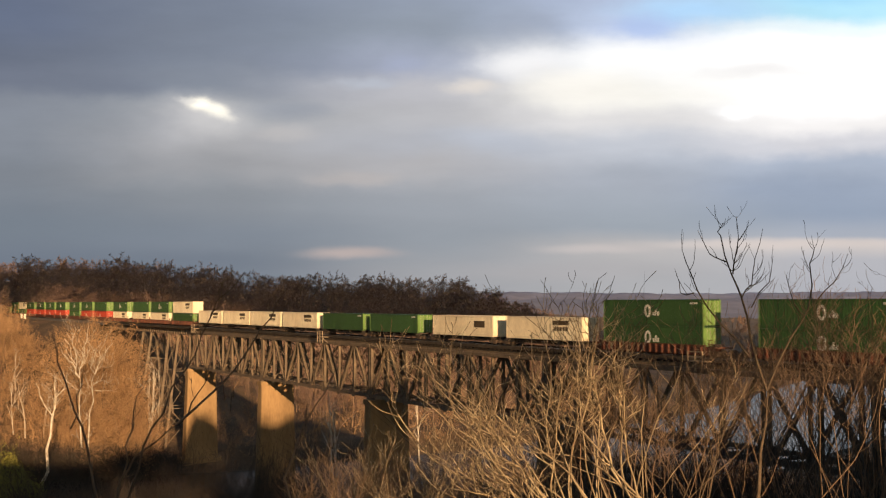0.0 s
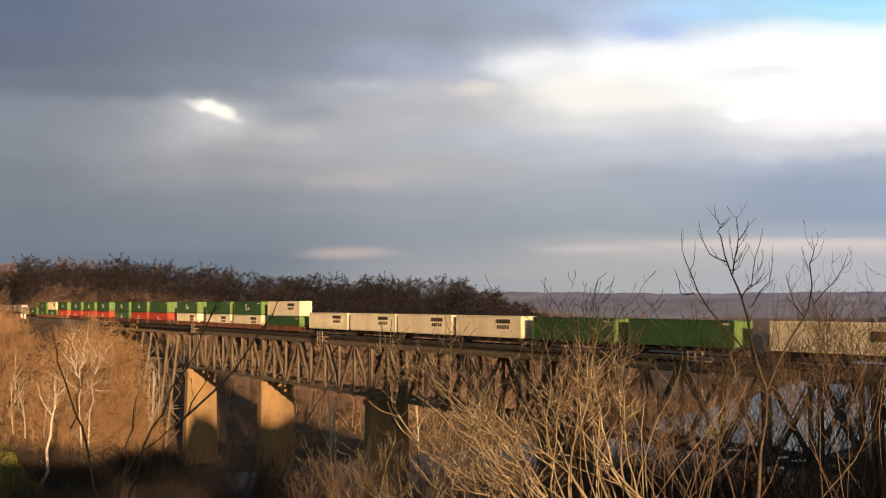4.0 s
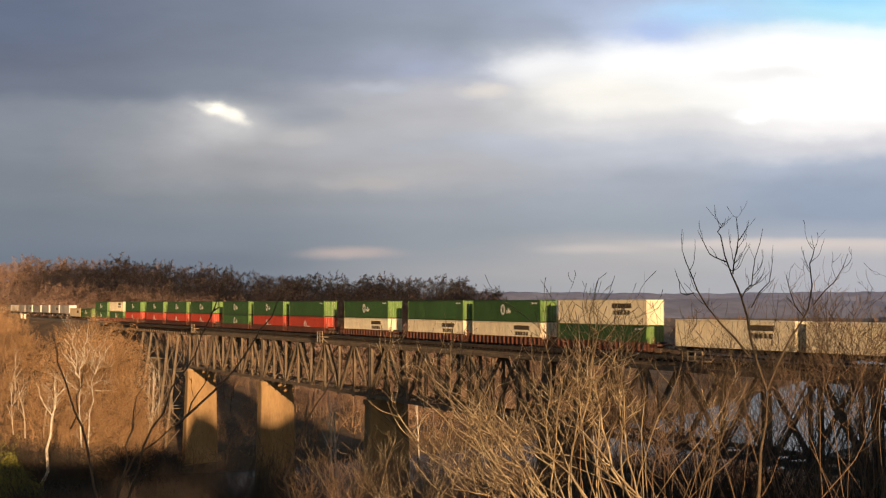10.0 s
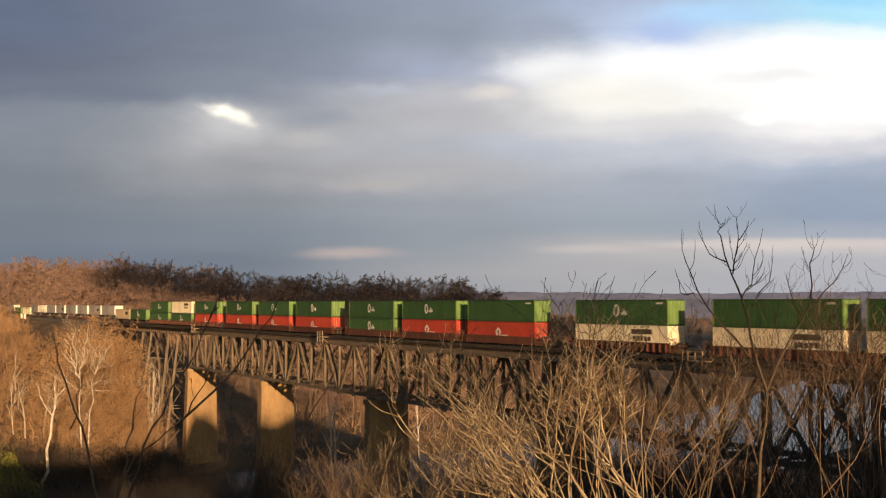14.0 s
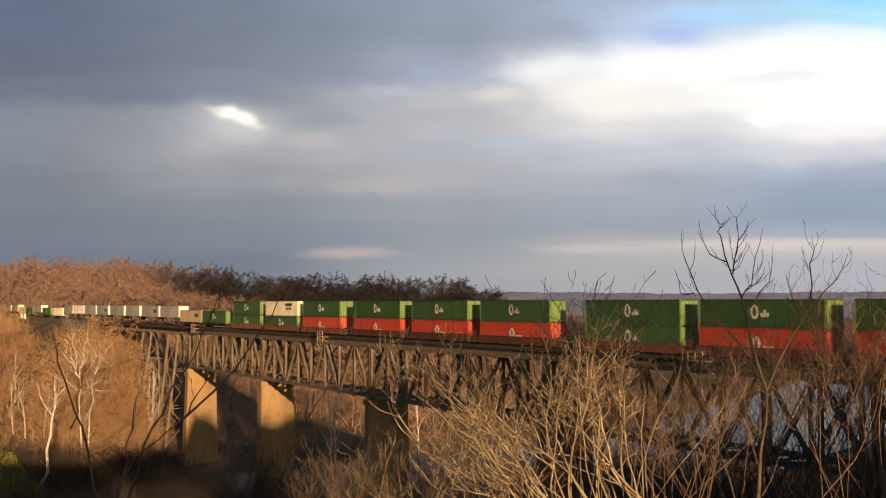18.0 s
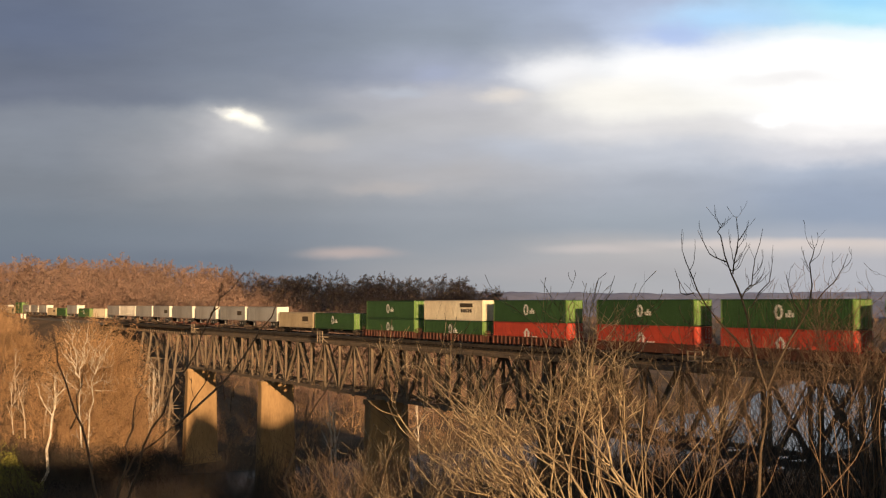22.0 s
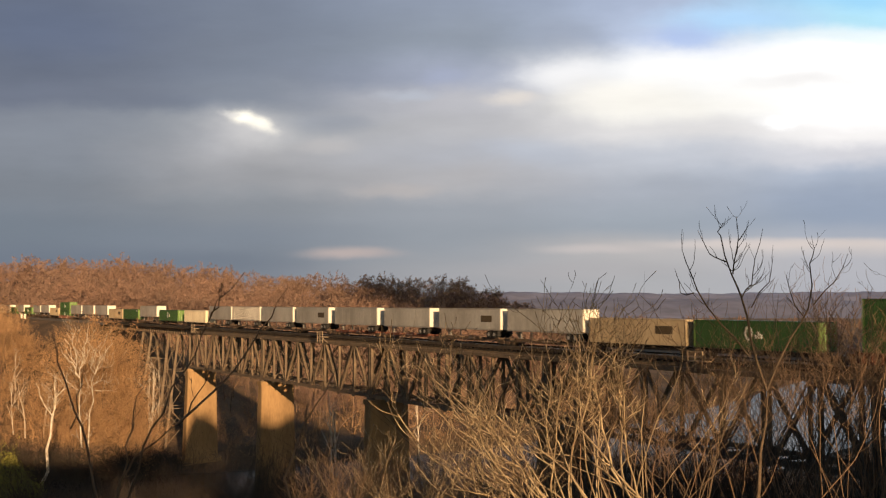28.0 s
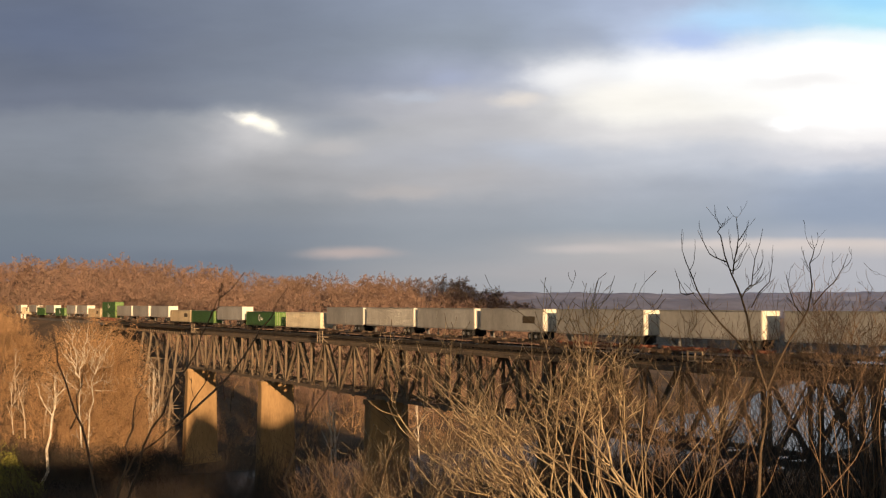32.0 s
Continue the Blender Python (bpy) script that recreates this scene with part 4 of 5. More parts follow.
def trailer(side, length, door="door", mark="", ribbed=False):
    """A road semi-trailer on its wheels, leading end at x = 0."""
    ob = new("semi_trailer")
    w, z0, z1 = 1.3, 1.15, 4.05
    part("body", Shape().box(-length, 0, -w, w, z0, z1), MAT[side], ob, bevel=0.03)
    sh = Shape()
    for i in range(int(length / 0.4) if ribbed else 6):
        x = -length + 0.4 + i * (0.4 if ribbed else length / 6)
        for y in (-w, w):
            d = 0.03 if ribbed else 0.006
            sh.box(x - 0.05, x + 0.05, y - d, y + d, z0 + 0.1, z1 - 0.1)
    tagged(part("side_fluting", sh, MAT[side], ob), kind="stuff")
    for y in (-w, w):
        part("side_rail", Shape().box(-length, 0, y - 0.03, y + 0.03, z0 - 0.1, z0 + 0.12).box(-length, 0, y - 0.03, y + 0.03, z1 - 0.12, z1 + 0.02), MAT["rim"], ob)
    for y in (-1, 1):
        part("end_door", Shape().box(0.005, 0.06, 0.02 if y > 0 else -1.24, 1.24 if y > 0 else -0.02, z0 + 0.05, z1 - 0.05), MAT[door], ob, bevel=0.01)
    for x in (-1.6, -2.9):
        wh = part("wheel_set", Shape().tube((x, -1.25, 0.5), (x, -0.7, 0.5), 0.5, sides=14).tube((x, 0.7, 0.5), (x, 1.25, 0.5), 0.5, sides=14)
                  .tube((x, -0.7, 0.5), (x, 0.7, 0.5), 0.09, sides=6), MAT["tyre"], ob)
        part("hub", Shape().tube((x, -1.275, 0.5), (x, -1.22, 0.5), 0.26, sides=10), MAT["rim"], wh)
    part("bogie_frame", Shape().box(-3.7, -0.9, -0.55, 0.55, 0.62, 1.08), MAT["black"], ob)
    for o in (-0.975, 0.975):
        part("mud_flap", Shape().box(-0.75, -0.72, o - 0.275, o + 0.275, 0.25, 1.05), MAT["tyre"], ob)
    for o in (-0.875, 0.875):
        part("landing_leg", Shape().box(-length + 2.6, -length + 2.75, o - 0.075, o + 0.075, 0.15, 1.1)
             .box(-length + 2.45, -length + 2.9, o - 0.125, o + 0.125, 0.1, 0.16), MAT["rim"], ob)
    if mark == "panel":
        side_marks(ob, "panel", 4.6, length)
    return ob


WORDS = {"green": "dark green", "red": "bright red", "white": "cream white", "grey": "grey aluminium", "tan": "tan"}
made = {}


def put(kind, key, build, label, category, group, when, z=0.0):
    """Sets a copy of a model on the train, which passes the camera's foot at its own time, and keeps it for the motions."""
    if key not in made:
        ob = build()
        made[key] = ob
        tagged(ob, label, category, group)
    else:
        ob = copy_thing(made[key], Matrix())
    moving.append((ob, when, z))
    return ob


def box_on(when, side, z, spec, where, height=2.9):
    def build():
        # green boxes get sunlight painted on their doors and corner posts
        ob = container(side, height, door="green_sunlit_end" if side == "green" else None)
        side_marks(ob, spec, height, LENGTH)
        return ob
    put("container", ("box", side, spec, where, height), build, f"long {WORDS[side]} corrugated freight container {where}", "container", "containers of the train", when, z)


def well(when, low, top, low_spec="", top_spec="", plain=False):
    put("well", ("well", plain), lambda: well_car(plain), "rusty red-brown well car with a deep open well" if plain else "rusty red-brown well car with ribbed sides",
        "railway wagon", "wagons of the train", when)
    box_on(when, low, 0.34, low_spec, "standing in a well car")
    if top:
        box_on(when, top, 3.26, top_spec, "stacked on another")


def spine(when, side, spec=""):
    put("spine", "spine", lambda: spine_car(LENGTH, "black"), "black skeletal spine wagon on two bogies", "railway wagon", "wagons of the train", when)
    box_on(when, side, 1.1, spec, "on a low spine wagon")


def piggyback(when, side, length=LENGTH, spec="", ribbed=False, paint="wagon"):
    put("spine", ("spine", length, paint), lambda: spine_car(length, paint), "rust-red skeletal spine wagon on two bogies" if paint == "well" else "brown skeletal spine wagon on two bogies", "railway wagon", "wagons of the train", when)
    put("trailer", ("trailer", side, length, spec, ribbed), lambda: trailer(side, length, mark=spec, ribbed=ribbed), f"{WORDS[side]} road semi-trailer riding on a railway wagon", "semi-trailer",
        "trailers on the train", when, 0.95)


well(5.35, "green", "green", "ring", "ring")
well(6.55, "green", "green", "ring code", "ring code")
well(8.01, "green", "green", "ring", "ring code")
spine(9.26, "white", "block")
spine(10.46, "white", "panel")
spine(11.74, "green", "code")
spine(12.89, "green", "code")
spine(14.05, "white", "block")
spine(15.13, "white", "block")
spine(16.19, "white", "block")
spine(17.27, "white", "block")
well(18.55, "green", "white", "code", "block")
well(19.78, "white", "green", "block", "ring code")
well(20.93, "white", "green", "block", "code")
well(22.34, "white", "green", "block", "ring code")
well(23.86, "red", "green", "house", "code", True)
well(25.05, "red", "green", "house", "ring", True)
well(26.22, "green", "green", "ring", "ring", True)
well(27.66, "red", "green", "house", "ring", True)
well(28.86, "red", "green", "house", "ring", True)
well(30.09, "red", "green", "house", "ring", True)
well(31.45, "red", "green", "house", "ring")
well(32.62, "green", "white", "ring", "block")
well(33.81, "green", "green", "ring", "ring")
spine(35.10, "green", "ring")
spine(36.17, "tan", "panel")
piggyback(37.25, "grey")
piggyback(38.35, "grey", spec="panel")
piggyback(39.52, "grey", 14.6, paint="well")
piggyback(40.58, "grey", paint="well")
piggyback(41.75, "grey", 14.6, "panel")
piggyback(42.75, "grey")
piggyback(43.82, "grey", ribbed=True)
piggyback(44.89, "grey", 14.6)
spine(45.96, "white")
spine(47.30, "green", "ring")
piggyback(48.46, "grey")
spine(49.6, "green", "code")
spine(50.68, "tan", "panel")
piggyback(51.8, "grey")
piggyback(52.95, "grey")
piggyback(54.05, "grey")
well(55.2, "green", "green", "ring", "ring")
spine(56.4, "tan", "panel")
piggyback(57.5, "grey")
piggyback(58.6, "grey", 14.6)
spine(59.75, "green", "ring")
piggyback(60.9, "grey")
spine(62.0, "green", "code")
piggyback(63.1, "grey")
spine(64.2, "white", "block")
piggyback(65.3, "grey")

# ---------------------------------------------------------------- thickets and the plants before the camera
def thicket(name, spots, heights, seed, label, mat, stems=5, twigs=5, thick=0.035, spread_=0.5):
    """Leafless brush as one mesh: bunches of thin stems with side twigs."""
    rng = np.random.default_rng(seed)
    pieces = []
    for (x, y), h in zip(spots, heights):
        z = ground_z(x, y) - 0.3
        for _ in range(stems):
            p = np.array((x + rng.normal(0, 0.4), y + rng.normal(0, 0.4), z))
            d = unit(np.array((rng.normal(0, spread_), rng.normal(0, spread_), 1.0)))
            L = h * rng.uniform(0.6, 1.1)
            q = p + d * L * 0.5
            d2 = unit(d + np.array((rng.normal(0, 0.25), rng.normal(0, 0.25), 0.1)))
            r = q + d2 * L * 0.5
            pieces += [(p, q, thick, thick * 0.7, 0), (q, r, thick * 0.7, thick * 0.25, 0)]
            for _ in range(twigs):
                f = rng.uniform(0.1, 1)
                a = q + (r - q) * f if f > 0.35 else p + (q - p) * (0.5 + f)
                t = unit(d2 + rng.normal(0, 0.75, 3) + np.array((0, 0, 0.3)))
                pieces.append((a, a + t * L * rng.uniform(0.15, 0.4), thick * 0.5, thick * 0.2, 0))
    ob = new(name, tube_mesh(name, pieces, 3, mat))
    return tagged(ob, label, "brush", kind="stuff")


rng = np.random.default_rng(31)


def far_side(lo, hi, n, ylo, yhi, keep=44, before=True):
    out = []
    while len(out) < n:
        x, y = spot_at(rng.uniform(lo, hi), rng.uniform(ylo, yhi))
        d, side = river_distance(np.array([x]), np.array([y]))
        o = (x - 70.51) * NX + (y - 42.82) * NY
        if side[0] > 0 and d[0] > keep and (o < -7 if before else o > 7):
            out.append((x, y))
    return out


# sunlit look comes from the brighter bark here and behind the bridge
spots = far_side(-0.455, -0.25, 850, 225, 330)
thicket("brush", spots, rng.uniform(2.5, 6.5, len(spots)), 41, "tangled winter brush on the river bank, golden sunlight put into its bark", MAT["bark_bank"], stems=5, twigs=8, thick=0.02, spread_=0.8)
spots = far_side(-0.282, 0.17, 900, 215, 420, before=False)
thicket("brush", spots, rng.uniform(2, 7, len(spots)), 42, "tangled winter brush behind the bridge, sunlight put into its bark", MAT["bark_bank"], twigs=7, thick=0.026, spread_=0.75)
spots = far_side(-0.444, 0.062, 900, 330, 520, before=False)
thicket("brush", spots, rng.uniform(4, 10, len(spots)), 43, "tangled brown winter brush at the foot of the ridge", MAT["bark_far"], thick=0.05)

ridge_spots = []
while len(ridge_spots) < 1500:
    y = rng.uniform(470, 730)
    x = rng.uniform(-0.48, 0.16) * y
    if abs((x - 70.51) * NX + (y - 42.82) * NY) > 8:
        ridge_spots.append((x, y))
thicket("brush", ridge_spots, rng.uniform(7, 13, 1500), 46, "dense winter undergrowth along the ridge", MAT["bark_far"], stems=4, twigs=4, thick=0.1, spread_=0.8)

# the near bank: low trees, sized so that their tops reach into the foot of the camera's view
near_spots = []
while len(near_spots) < 800:
    y = rng.uniform(105, 205)
    x = rng.uniform(-0.44, 0.3) * y
    d, side = river_distance(np.array([x]), np.array([y]))
    if side[0] < 0 and d[0] > 46:
        near_spots.append((x, y))
top_of = [5.75 - (0.128 + max(0, -0.142 - x / y) * 0.06) * y for x, y in near_spots]
near_h = [max(2.0, min(16.0, (z - ground_z(x, y)) * rng.uniform(0.6, 1.0))) for (x, y), z in zip(near_spots, top_of)]
# left of this slope the shade is painted in with the darkest bark
shaded = [i for i, (x, y) in enumerate(near_spots) if x / y < -0.1]
unshaded = [i for i, (x, y) in enumerate(near_spots) if x / y >= -0.1]
thicket("brush", [near_spots[i] for i in shaded], [near_h[i] for i in shaded], 44, "dense leafless brush on the near river bank, shade put into its bark", MAT["bark_dark_shade"], stems=6, twigs=7, thick=0.04, spread_=0.4)
thicket("brush", [near_spots[i] for i in unshaded], [near_h[i] for i in unshaded], 49, "dense brown leafless brush on the near river bank", MAT["bark_brown"], stems=7, twigs=8, thick=0.042, spread_=0.4)

# low right-hand brush, its dimness painted with the dark bark
shade_spots = []
while len(shade_spots) < 380:
    y = rng.uniform(32, 85)
    x = rng.uniform(0.14, 0.46) * y
    shade_spots.append((x, y))
# heights chosen so that the tops fit the camera's view
shade_h = [min(20.0, max(1.5, 5.75 - rng.uniform(0.075, 0.17) * y - ground_z(x, y))) for x, y in shade_spots]
# the shade here is put into the bark colour
thicket("brush", shade_spots, shade_h, 45, "leafless brush beside the bridge's near end, shade put into its bark", MAT["bark_dark_shade"], stems=4, twigs=10, thick=0.019, spread_=0.4)


def limb_path(points, foot, r0, r1, rng, sway=0.25, jitter=0.007):
    """Pieces along a limb, given by its bends sideways and up from the plant's foot, in metres worked out from the
    camera's view; it sways to and fro by chance.
    """
    out, prev = [], None
    n = len(points)
    shift = 0.0
    size = foot[1]
    for i, (dx, dz) in enumerate(points):
        q = np.array((foot[0] + dx, foot[1] + shift, foot[2] + dz))
        shift += rng.normal(0, sway)
        if prev is not None:
            f0, f1 = (i - 1) / (n - 1), i / (n - 1)
            mid = (prev + q) / 2 + rng.normal(0, jitter * size ** 0.75, 3)
            rr = [r0 + (r1 - r0) * f for f in (f0, (f0 + f1) / 2, f1)]
            out += [(prev, mid, rr[0], rr[1], 0), (mid, q, rr[1], rr[2], 0)]
        prev = q
    return out


TWIG = dict(pieces=(6, 4), wobble=(0.10, 0.10), rise=(0.24, 0.22), taper=(0.75, 0.7), bare=(0.1, 1), kids=(0.9, 0), angle=(55, 40), ratio=(0.5, 0.5), thin=0.0035)


def with_twigs(limbs, rng, per=0.6, length=1.0, radius=0.008, cfg=TWIG, up=0.05):
    out = []
    for a in limbs:
        for _ in range(rng.poisson(per)):
            f = rng.uniform(0, 1)
            p = a[0] + (a[1] - a[0]) * f
            d = unit(unit(a[1] - a[0]) * 0.7 + rng.normal(0, 0.75, 3) + np.array((0, 0, up)))
            grow(rng, p, d, length * rng.uniform(0.4, 1.2), min(radius, a[3] * 0.7), cfg, out)
    return out


def bow(rng, p, d, length, r0, r1, n, lift, wobble):
    """Pieces of a shoot that bends upwards as it grows."""
    out = []
    p, d = np.array(p, float), unit(np.array(d, float))
    for i in range(n):
        d = unit(d + rng.normal(0, wobble, 3) + np.array((0, 0, lift * (1 - d[2]))))
        q = p + d * length / n
        out.append((p, q, r0 + (r1 - r0) * i / n, r0 + (r1 - r0) * (i + 1) / n, 0))
        p = q
    return out


def shoots(rng, limbs, per, length, r0, r1, lift=0.42, second=1.1, skip=0.2):
    """Shoots that leave the limbs sideways and turn upwards, each with a few lesser ones of its own."""
    out = []
    for run in limbs:
        for i, a in enumerate(run):
            if (i + 1) / len(run) < skip:
                continue
            for _ in range(rng.poisson(per)):
                along = unit(a[1] - a[0])
                away = unit(np.cross(along, rng.normal(0, 1, 3)))
                run2 = bow(rng, a[0] + (a[1] - a[0]) * rng.uniform(0, 1), along * rng.uniform(0.3, 0.9) + away, length * rng.uniform(0.35, 1.15),
                           min(r0, a[3] * 0.8), r1, 8, lift, 0.16)
                out += run2
                for _ in range(rng.poisson(second)):
                    b = run2[rng.integers(1, 7)]
                    away = unit(np.cross(b[1] - b[0], rng.normal(0, 1, 3)))
                    out += bow(rng, b[1], unit(b[1] - b[0]) * 0.6 + away, length * rng.uniform(0.15, 0.5), b[3] * 0.8, r1 * 0.8, 5, lift, 0.18)
    return out


def fan(rng, count, x0, x1, lean0, lean1, long0, long1, depth=0.25, lift=0.05):
    """Main limbs that rise from a strip of ground and lean by so many degrees, each: start, direction, length, lift."""
    out = []
    for i in range(count):
        a = math.radians(rng.uniform(lean0, lean1))
        out.append(((rng.uniform(x0, x1), rng.normal(0, depth), -0.1), (math.sin(a), rng.normal(0, depth), math.cos(a)), rng.uniform(long0, long1), lift))
    return out


def arched_shrub(foot, limbs, seed, mat, label, r0, per, length, twig0, twig1, lift=0.42, second=1.1, skip=0.2, wobble=0.06):
    """A leafless shrub of leaning limbs, whose shoots turn upwards."""
    rng = np.random.default_rng(seed)
    ob = new("shrub")
    ob.matrix_basis = pose(*foot)
    runs = []
    for p, d, L, up in limbs:
        r = r0 * rng.uniform(0.55, 1.1)
        runs.append(bow(rng, p, d, L, r, r * 0.3, 11, up, wobble))
        part("limb", chain_mesh("limb", runs[-1], 7, mat), None, ob)
    tagged(part("twig_spray", tube_mesh("twig_spray", shoots(rng, runs, per, length, twig0, twig1, lift, second, skip), 3, mat), None, ob), kind="stuff")
    return tagged(ob, label, "shrub")


def limb_plant(name, limbs, foot, seed, mat, label, per=0.6, length=0.9, r0=0.05, twig_r=0.008, category="tree", sway=0.25, bowed=False):
    """A sapling or shrub from its main limbs: (thickness, points) each; the twigs grow by chance."""
    rng = np.random.default_rng(seed)
    ob = new(name)
    every = []
    for scale, pts in limbs:
        pieces = limb_path(pts, foot, r0 * scale, max(r0 * scale * (0.65 if scale > 1.5 else 0.25), 0.003), rng, sway, 0.003 if sway < 0.1 else 0.007)
        part("limb", chain_mesh("limb", pieces, 8, mat), None, ob)
        every += pieces
    twigs = shoots(rng, [every], per, length, twig_r, twig_r * 0.5, 0.55, 0.7, 0.0) if bowed else with_twigs(every, rng, per, length, twig_r)
    tagged(part("twig_spray", tube_mesh("twig_spray", twigs, 3, mat), None, ob), kind="stuff")
    return tagged(ob, label, category)


# limbs shaped to fit the camera's view, flat at one depth
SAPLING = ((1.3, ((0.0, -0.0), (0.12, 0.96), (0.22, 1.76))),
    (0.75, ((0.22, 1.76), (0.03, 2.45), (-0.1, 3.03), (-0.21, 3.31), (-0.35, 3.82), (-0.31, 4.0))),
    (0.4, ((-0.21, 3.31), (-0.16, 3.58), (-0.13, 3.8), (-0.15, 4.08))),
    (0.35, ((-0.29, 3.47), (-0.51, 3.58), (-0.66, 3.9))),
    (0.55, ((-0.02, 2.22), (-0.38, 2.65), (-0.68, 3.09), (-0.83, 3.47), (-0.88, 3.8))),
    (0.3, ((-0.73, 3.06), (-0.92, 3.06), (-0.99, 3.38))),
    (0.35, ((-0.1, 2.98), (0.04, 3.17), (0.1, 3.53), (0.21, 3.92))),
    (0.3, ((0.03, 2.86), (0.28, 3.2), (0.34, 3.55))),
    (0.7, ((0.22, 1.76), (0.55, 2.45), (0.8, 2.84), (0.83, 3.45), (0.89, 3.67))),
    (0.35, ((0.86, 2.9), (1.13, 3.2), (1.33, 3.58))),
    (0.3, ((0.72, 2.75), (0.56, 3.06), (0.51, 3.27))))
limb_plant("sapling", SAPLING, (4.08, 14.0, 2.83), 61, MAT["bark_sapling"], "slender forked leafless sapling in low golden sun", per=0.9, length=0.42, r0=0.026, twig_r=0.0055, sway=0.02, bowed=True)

rng = np.random.default_rng(162)
arched_shrub((2.45, 15.0, 2.66), fan(rng, 10, -1.2, 0.0, -70, -44, 1.8, 2.8, 0.2, 0.03) + fan(rng, 11, -1.1, 0.8, -44, -18, 3.0, 4.0, 0.25, 0.03)
             + fan(rng, 7, -1.4, -0.5, -44, -16, 2.5, 3.3, 0.25, 0.03),
             62, MAT["bark_gold"], "large leafless shrub with arching golden branches", 0.020, 1.7, 0.8, 0.0105, 0.005, 0.34, 2.0, 0.42, 0.16)
arched_shrub((2.3, 16.4, 2.4), fan(rng, 14, -0.7, 1.0, -38, 6, 3.3, 4.3, 0.25, 0.03), 163, MAT["bark_gold"], "tall leafless shrub with pale upright branches",
             0.015, 1.7, 0.85, 0.0105, 0.005, 0.3, 2.0, 0.5, 0.15)
arched_shrub((3.9, 17.0, 2.3), fan(rng, 8, -0.8, 0.6, -25, 18, 2.6, 3.5), 63, MAT["bark_sapling"], "leafless brown shrub behind a sapling", 0.014, 1.6, 0.8, 0.008, 0.004, 0.4, 1.5, 0.5, 0.14)
arched_shrub((-1.6, 34.0, -1.35), fan(rng, 14, -1.6, 2.6, -50, 28, 2.0, 3.6, 0.5), 64, MAT["bark_gold"], "low leafless shrub with pale branch tips", 0.022, 1.3, 1.2, 0.012, 0.006)
arched_shrub((-4.2, 33.0, -1.1), fan(rng, 8, -0.5, 1.5, -35, 30, 1.2, 2.2, 0.5), 65, MAT["bark_brown"], "low leafless brown shrub on the bluff's edge", 0.02, 1.2, 1.0, 0.012, 0.006)
# brown brush further down the bluff
for i, (x, y, z, width, tall, count) in enumerate(((5.6, 24, 0.7, 2.7, 4.6, 11), (8.9, 27, 0.1, 2.9, 6.0, 11), (4.0, 21, 1.4, 2.0, 3.6, 5), (6.6, 19, 1.8, 1.8, 4.3, 9),
                                                   (1.6, 22, 1.2, 2.6, 3.4, 4), (3.2, 25, 0.6, 3.0, 4.0, 5), (7.0, 22, 1.2, 2.2, 4.9, 11), (9.6, 28, -0.1, 2.4, 6.0, 10),
                                                   (-4.0, 31, -0.7, 3.0, 1.6, 4), (0.2, 26, 0.3, 2.2, 1.8, 4))):
    rng = np.random.default_rng(90 + i)
    arched_shrub((x + width / 2, y, z), fan(rng, 2 * count, -width / 2, width / 2, -22, 22, tall * 0.75, tall * 1.1, 0.3, 0.1), 95 + i, MAT["bark_brown"],
                 "tangled brown leafless shrub on the bluff", 0.013, 2.3, 1.0, 0.0075, 0.004, 0.3, 1.6, 0.5, 0.1)

# these stems too are bent to fit the camera's view
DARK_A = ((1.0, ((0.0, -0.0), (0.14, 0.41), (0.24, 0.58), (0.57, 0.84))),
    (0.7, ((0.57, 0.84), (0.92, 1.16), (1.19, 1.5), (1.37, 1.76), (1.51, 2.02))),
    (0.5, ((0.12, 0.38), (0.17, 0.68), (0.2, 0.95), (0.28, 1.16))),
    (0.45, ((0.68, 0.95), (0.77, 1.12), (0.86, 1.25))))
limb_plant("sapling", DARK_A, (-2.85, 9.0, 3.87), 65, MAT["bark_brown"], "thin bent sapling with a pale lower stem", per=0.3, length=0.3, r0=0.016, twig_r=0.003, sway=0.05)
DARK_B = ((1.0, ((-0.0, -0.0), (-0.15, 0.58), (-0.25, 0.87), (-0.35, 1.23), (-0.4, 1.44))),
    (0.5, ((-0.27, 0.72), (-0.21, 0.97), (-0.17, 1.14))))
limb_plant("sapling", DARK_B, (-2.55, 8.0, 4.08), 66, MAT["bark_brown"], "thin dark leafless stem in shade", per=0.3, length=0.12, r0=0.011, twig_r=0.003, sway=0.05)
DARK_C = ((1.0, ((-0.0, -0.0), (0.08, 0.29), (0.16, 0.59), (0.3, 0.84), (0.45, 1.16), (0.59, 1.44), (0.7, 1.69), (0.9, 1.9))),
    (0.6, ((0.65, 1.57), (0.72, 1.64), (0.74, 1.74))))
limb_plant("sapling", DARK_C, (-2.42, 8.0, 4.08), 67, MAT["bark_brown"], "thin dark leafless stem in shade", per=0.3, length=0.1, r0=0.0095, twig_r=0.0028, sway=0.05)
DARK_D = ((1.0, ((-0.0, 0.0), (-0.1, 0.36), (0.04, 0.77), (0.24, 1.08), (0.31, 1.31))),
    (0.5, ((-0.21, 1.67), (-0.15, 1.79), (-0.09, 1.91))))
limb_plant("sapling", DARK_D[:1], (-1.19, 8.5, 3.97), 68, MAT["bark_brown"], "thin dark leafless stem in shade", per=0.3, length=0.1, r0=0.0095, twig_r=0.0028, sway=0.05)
# trunk and limbs placed to fit the camera's view
WHITE_A = ((1.0, ((-0.0, -0.0), (1.04, 7.39), (1.98, 13.87), (2.74, 17.77), (2.31, 21.19))),
    (0.4, ((2.08, 14.7), (-0.61, 18.83), (-1.61, 21.19))),
    (0.4, ((2.62, 17.41), (4.36, 20.01), (5.01, 23.56))))
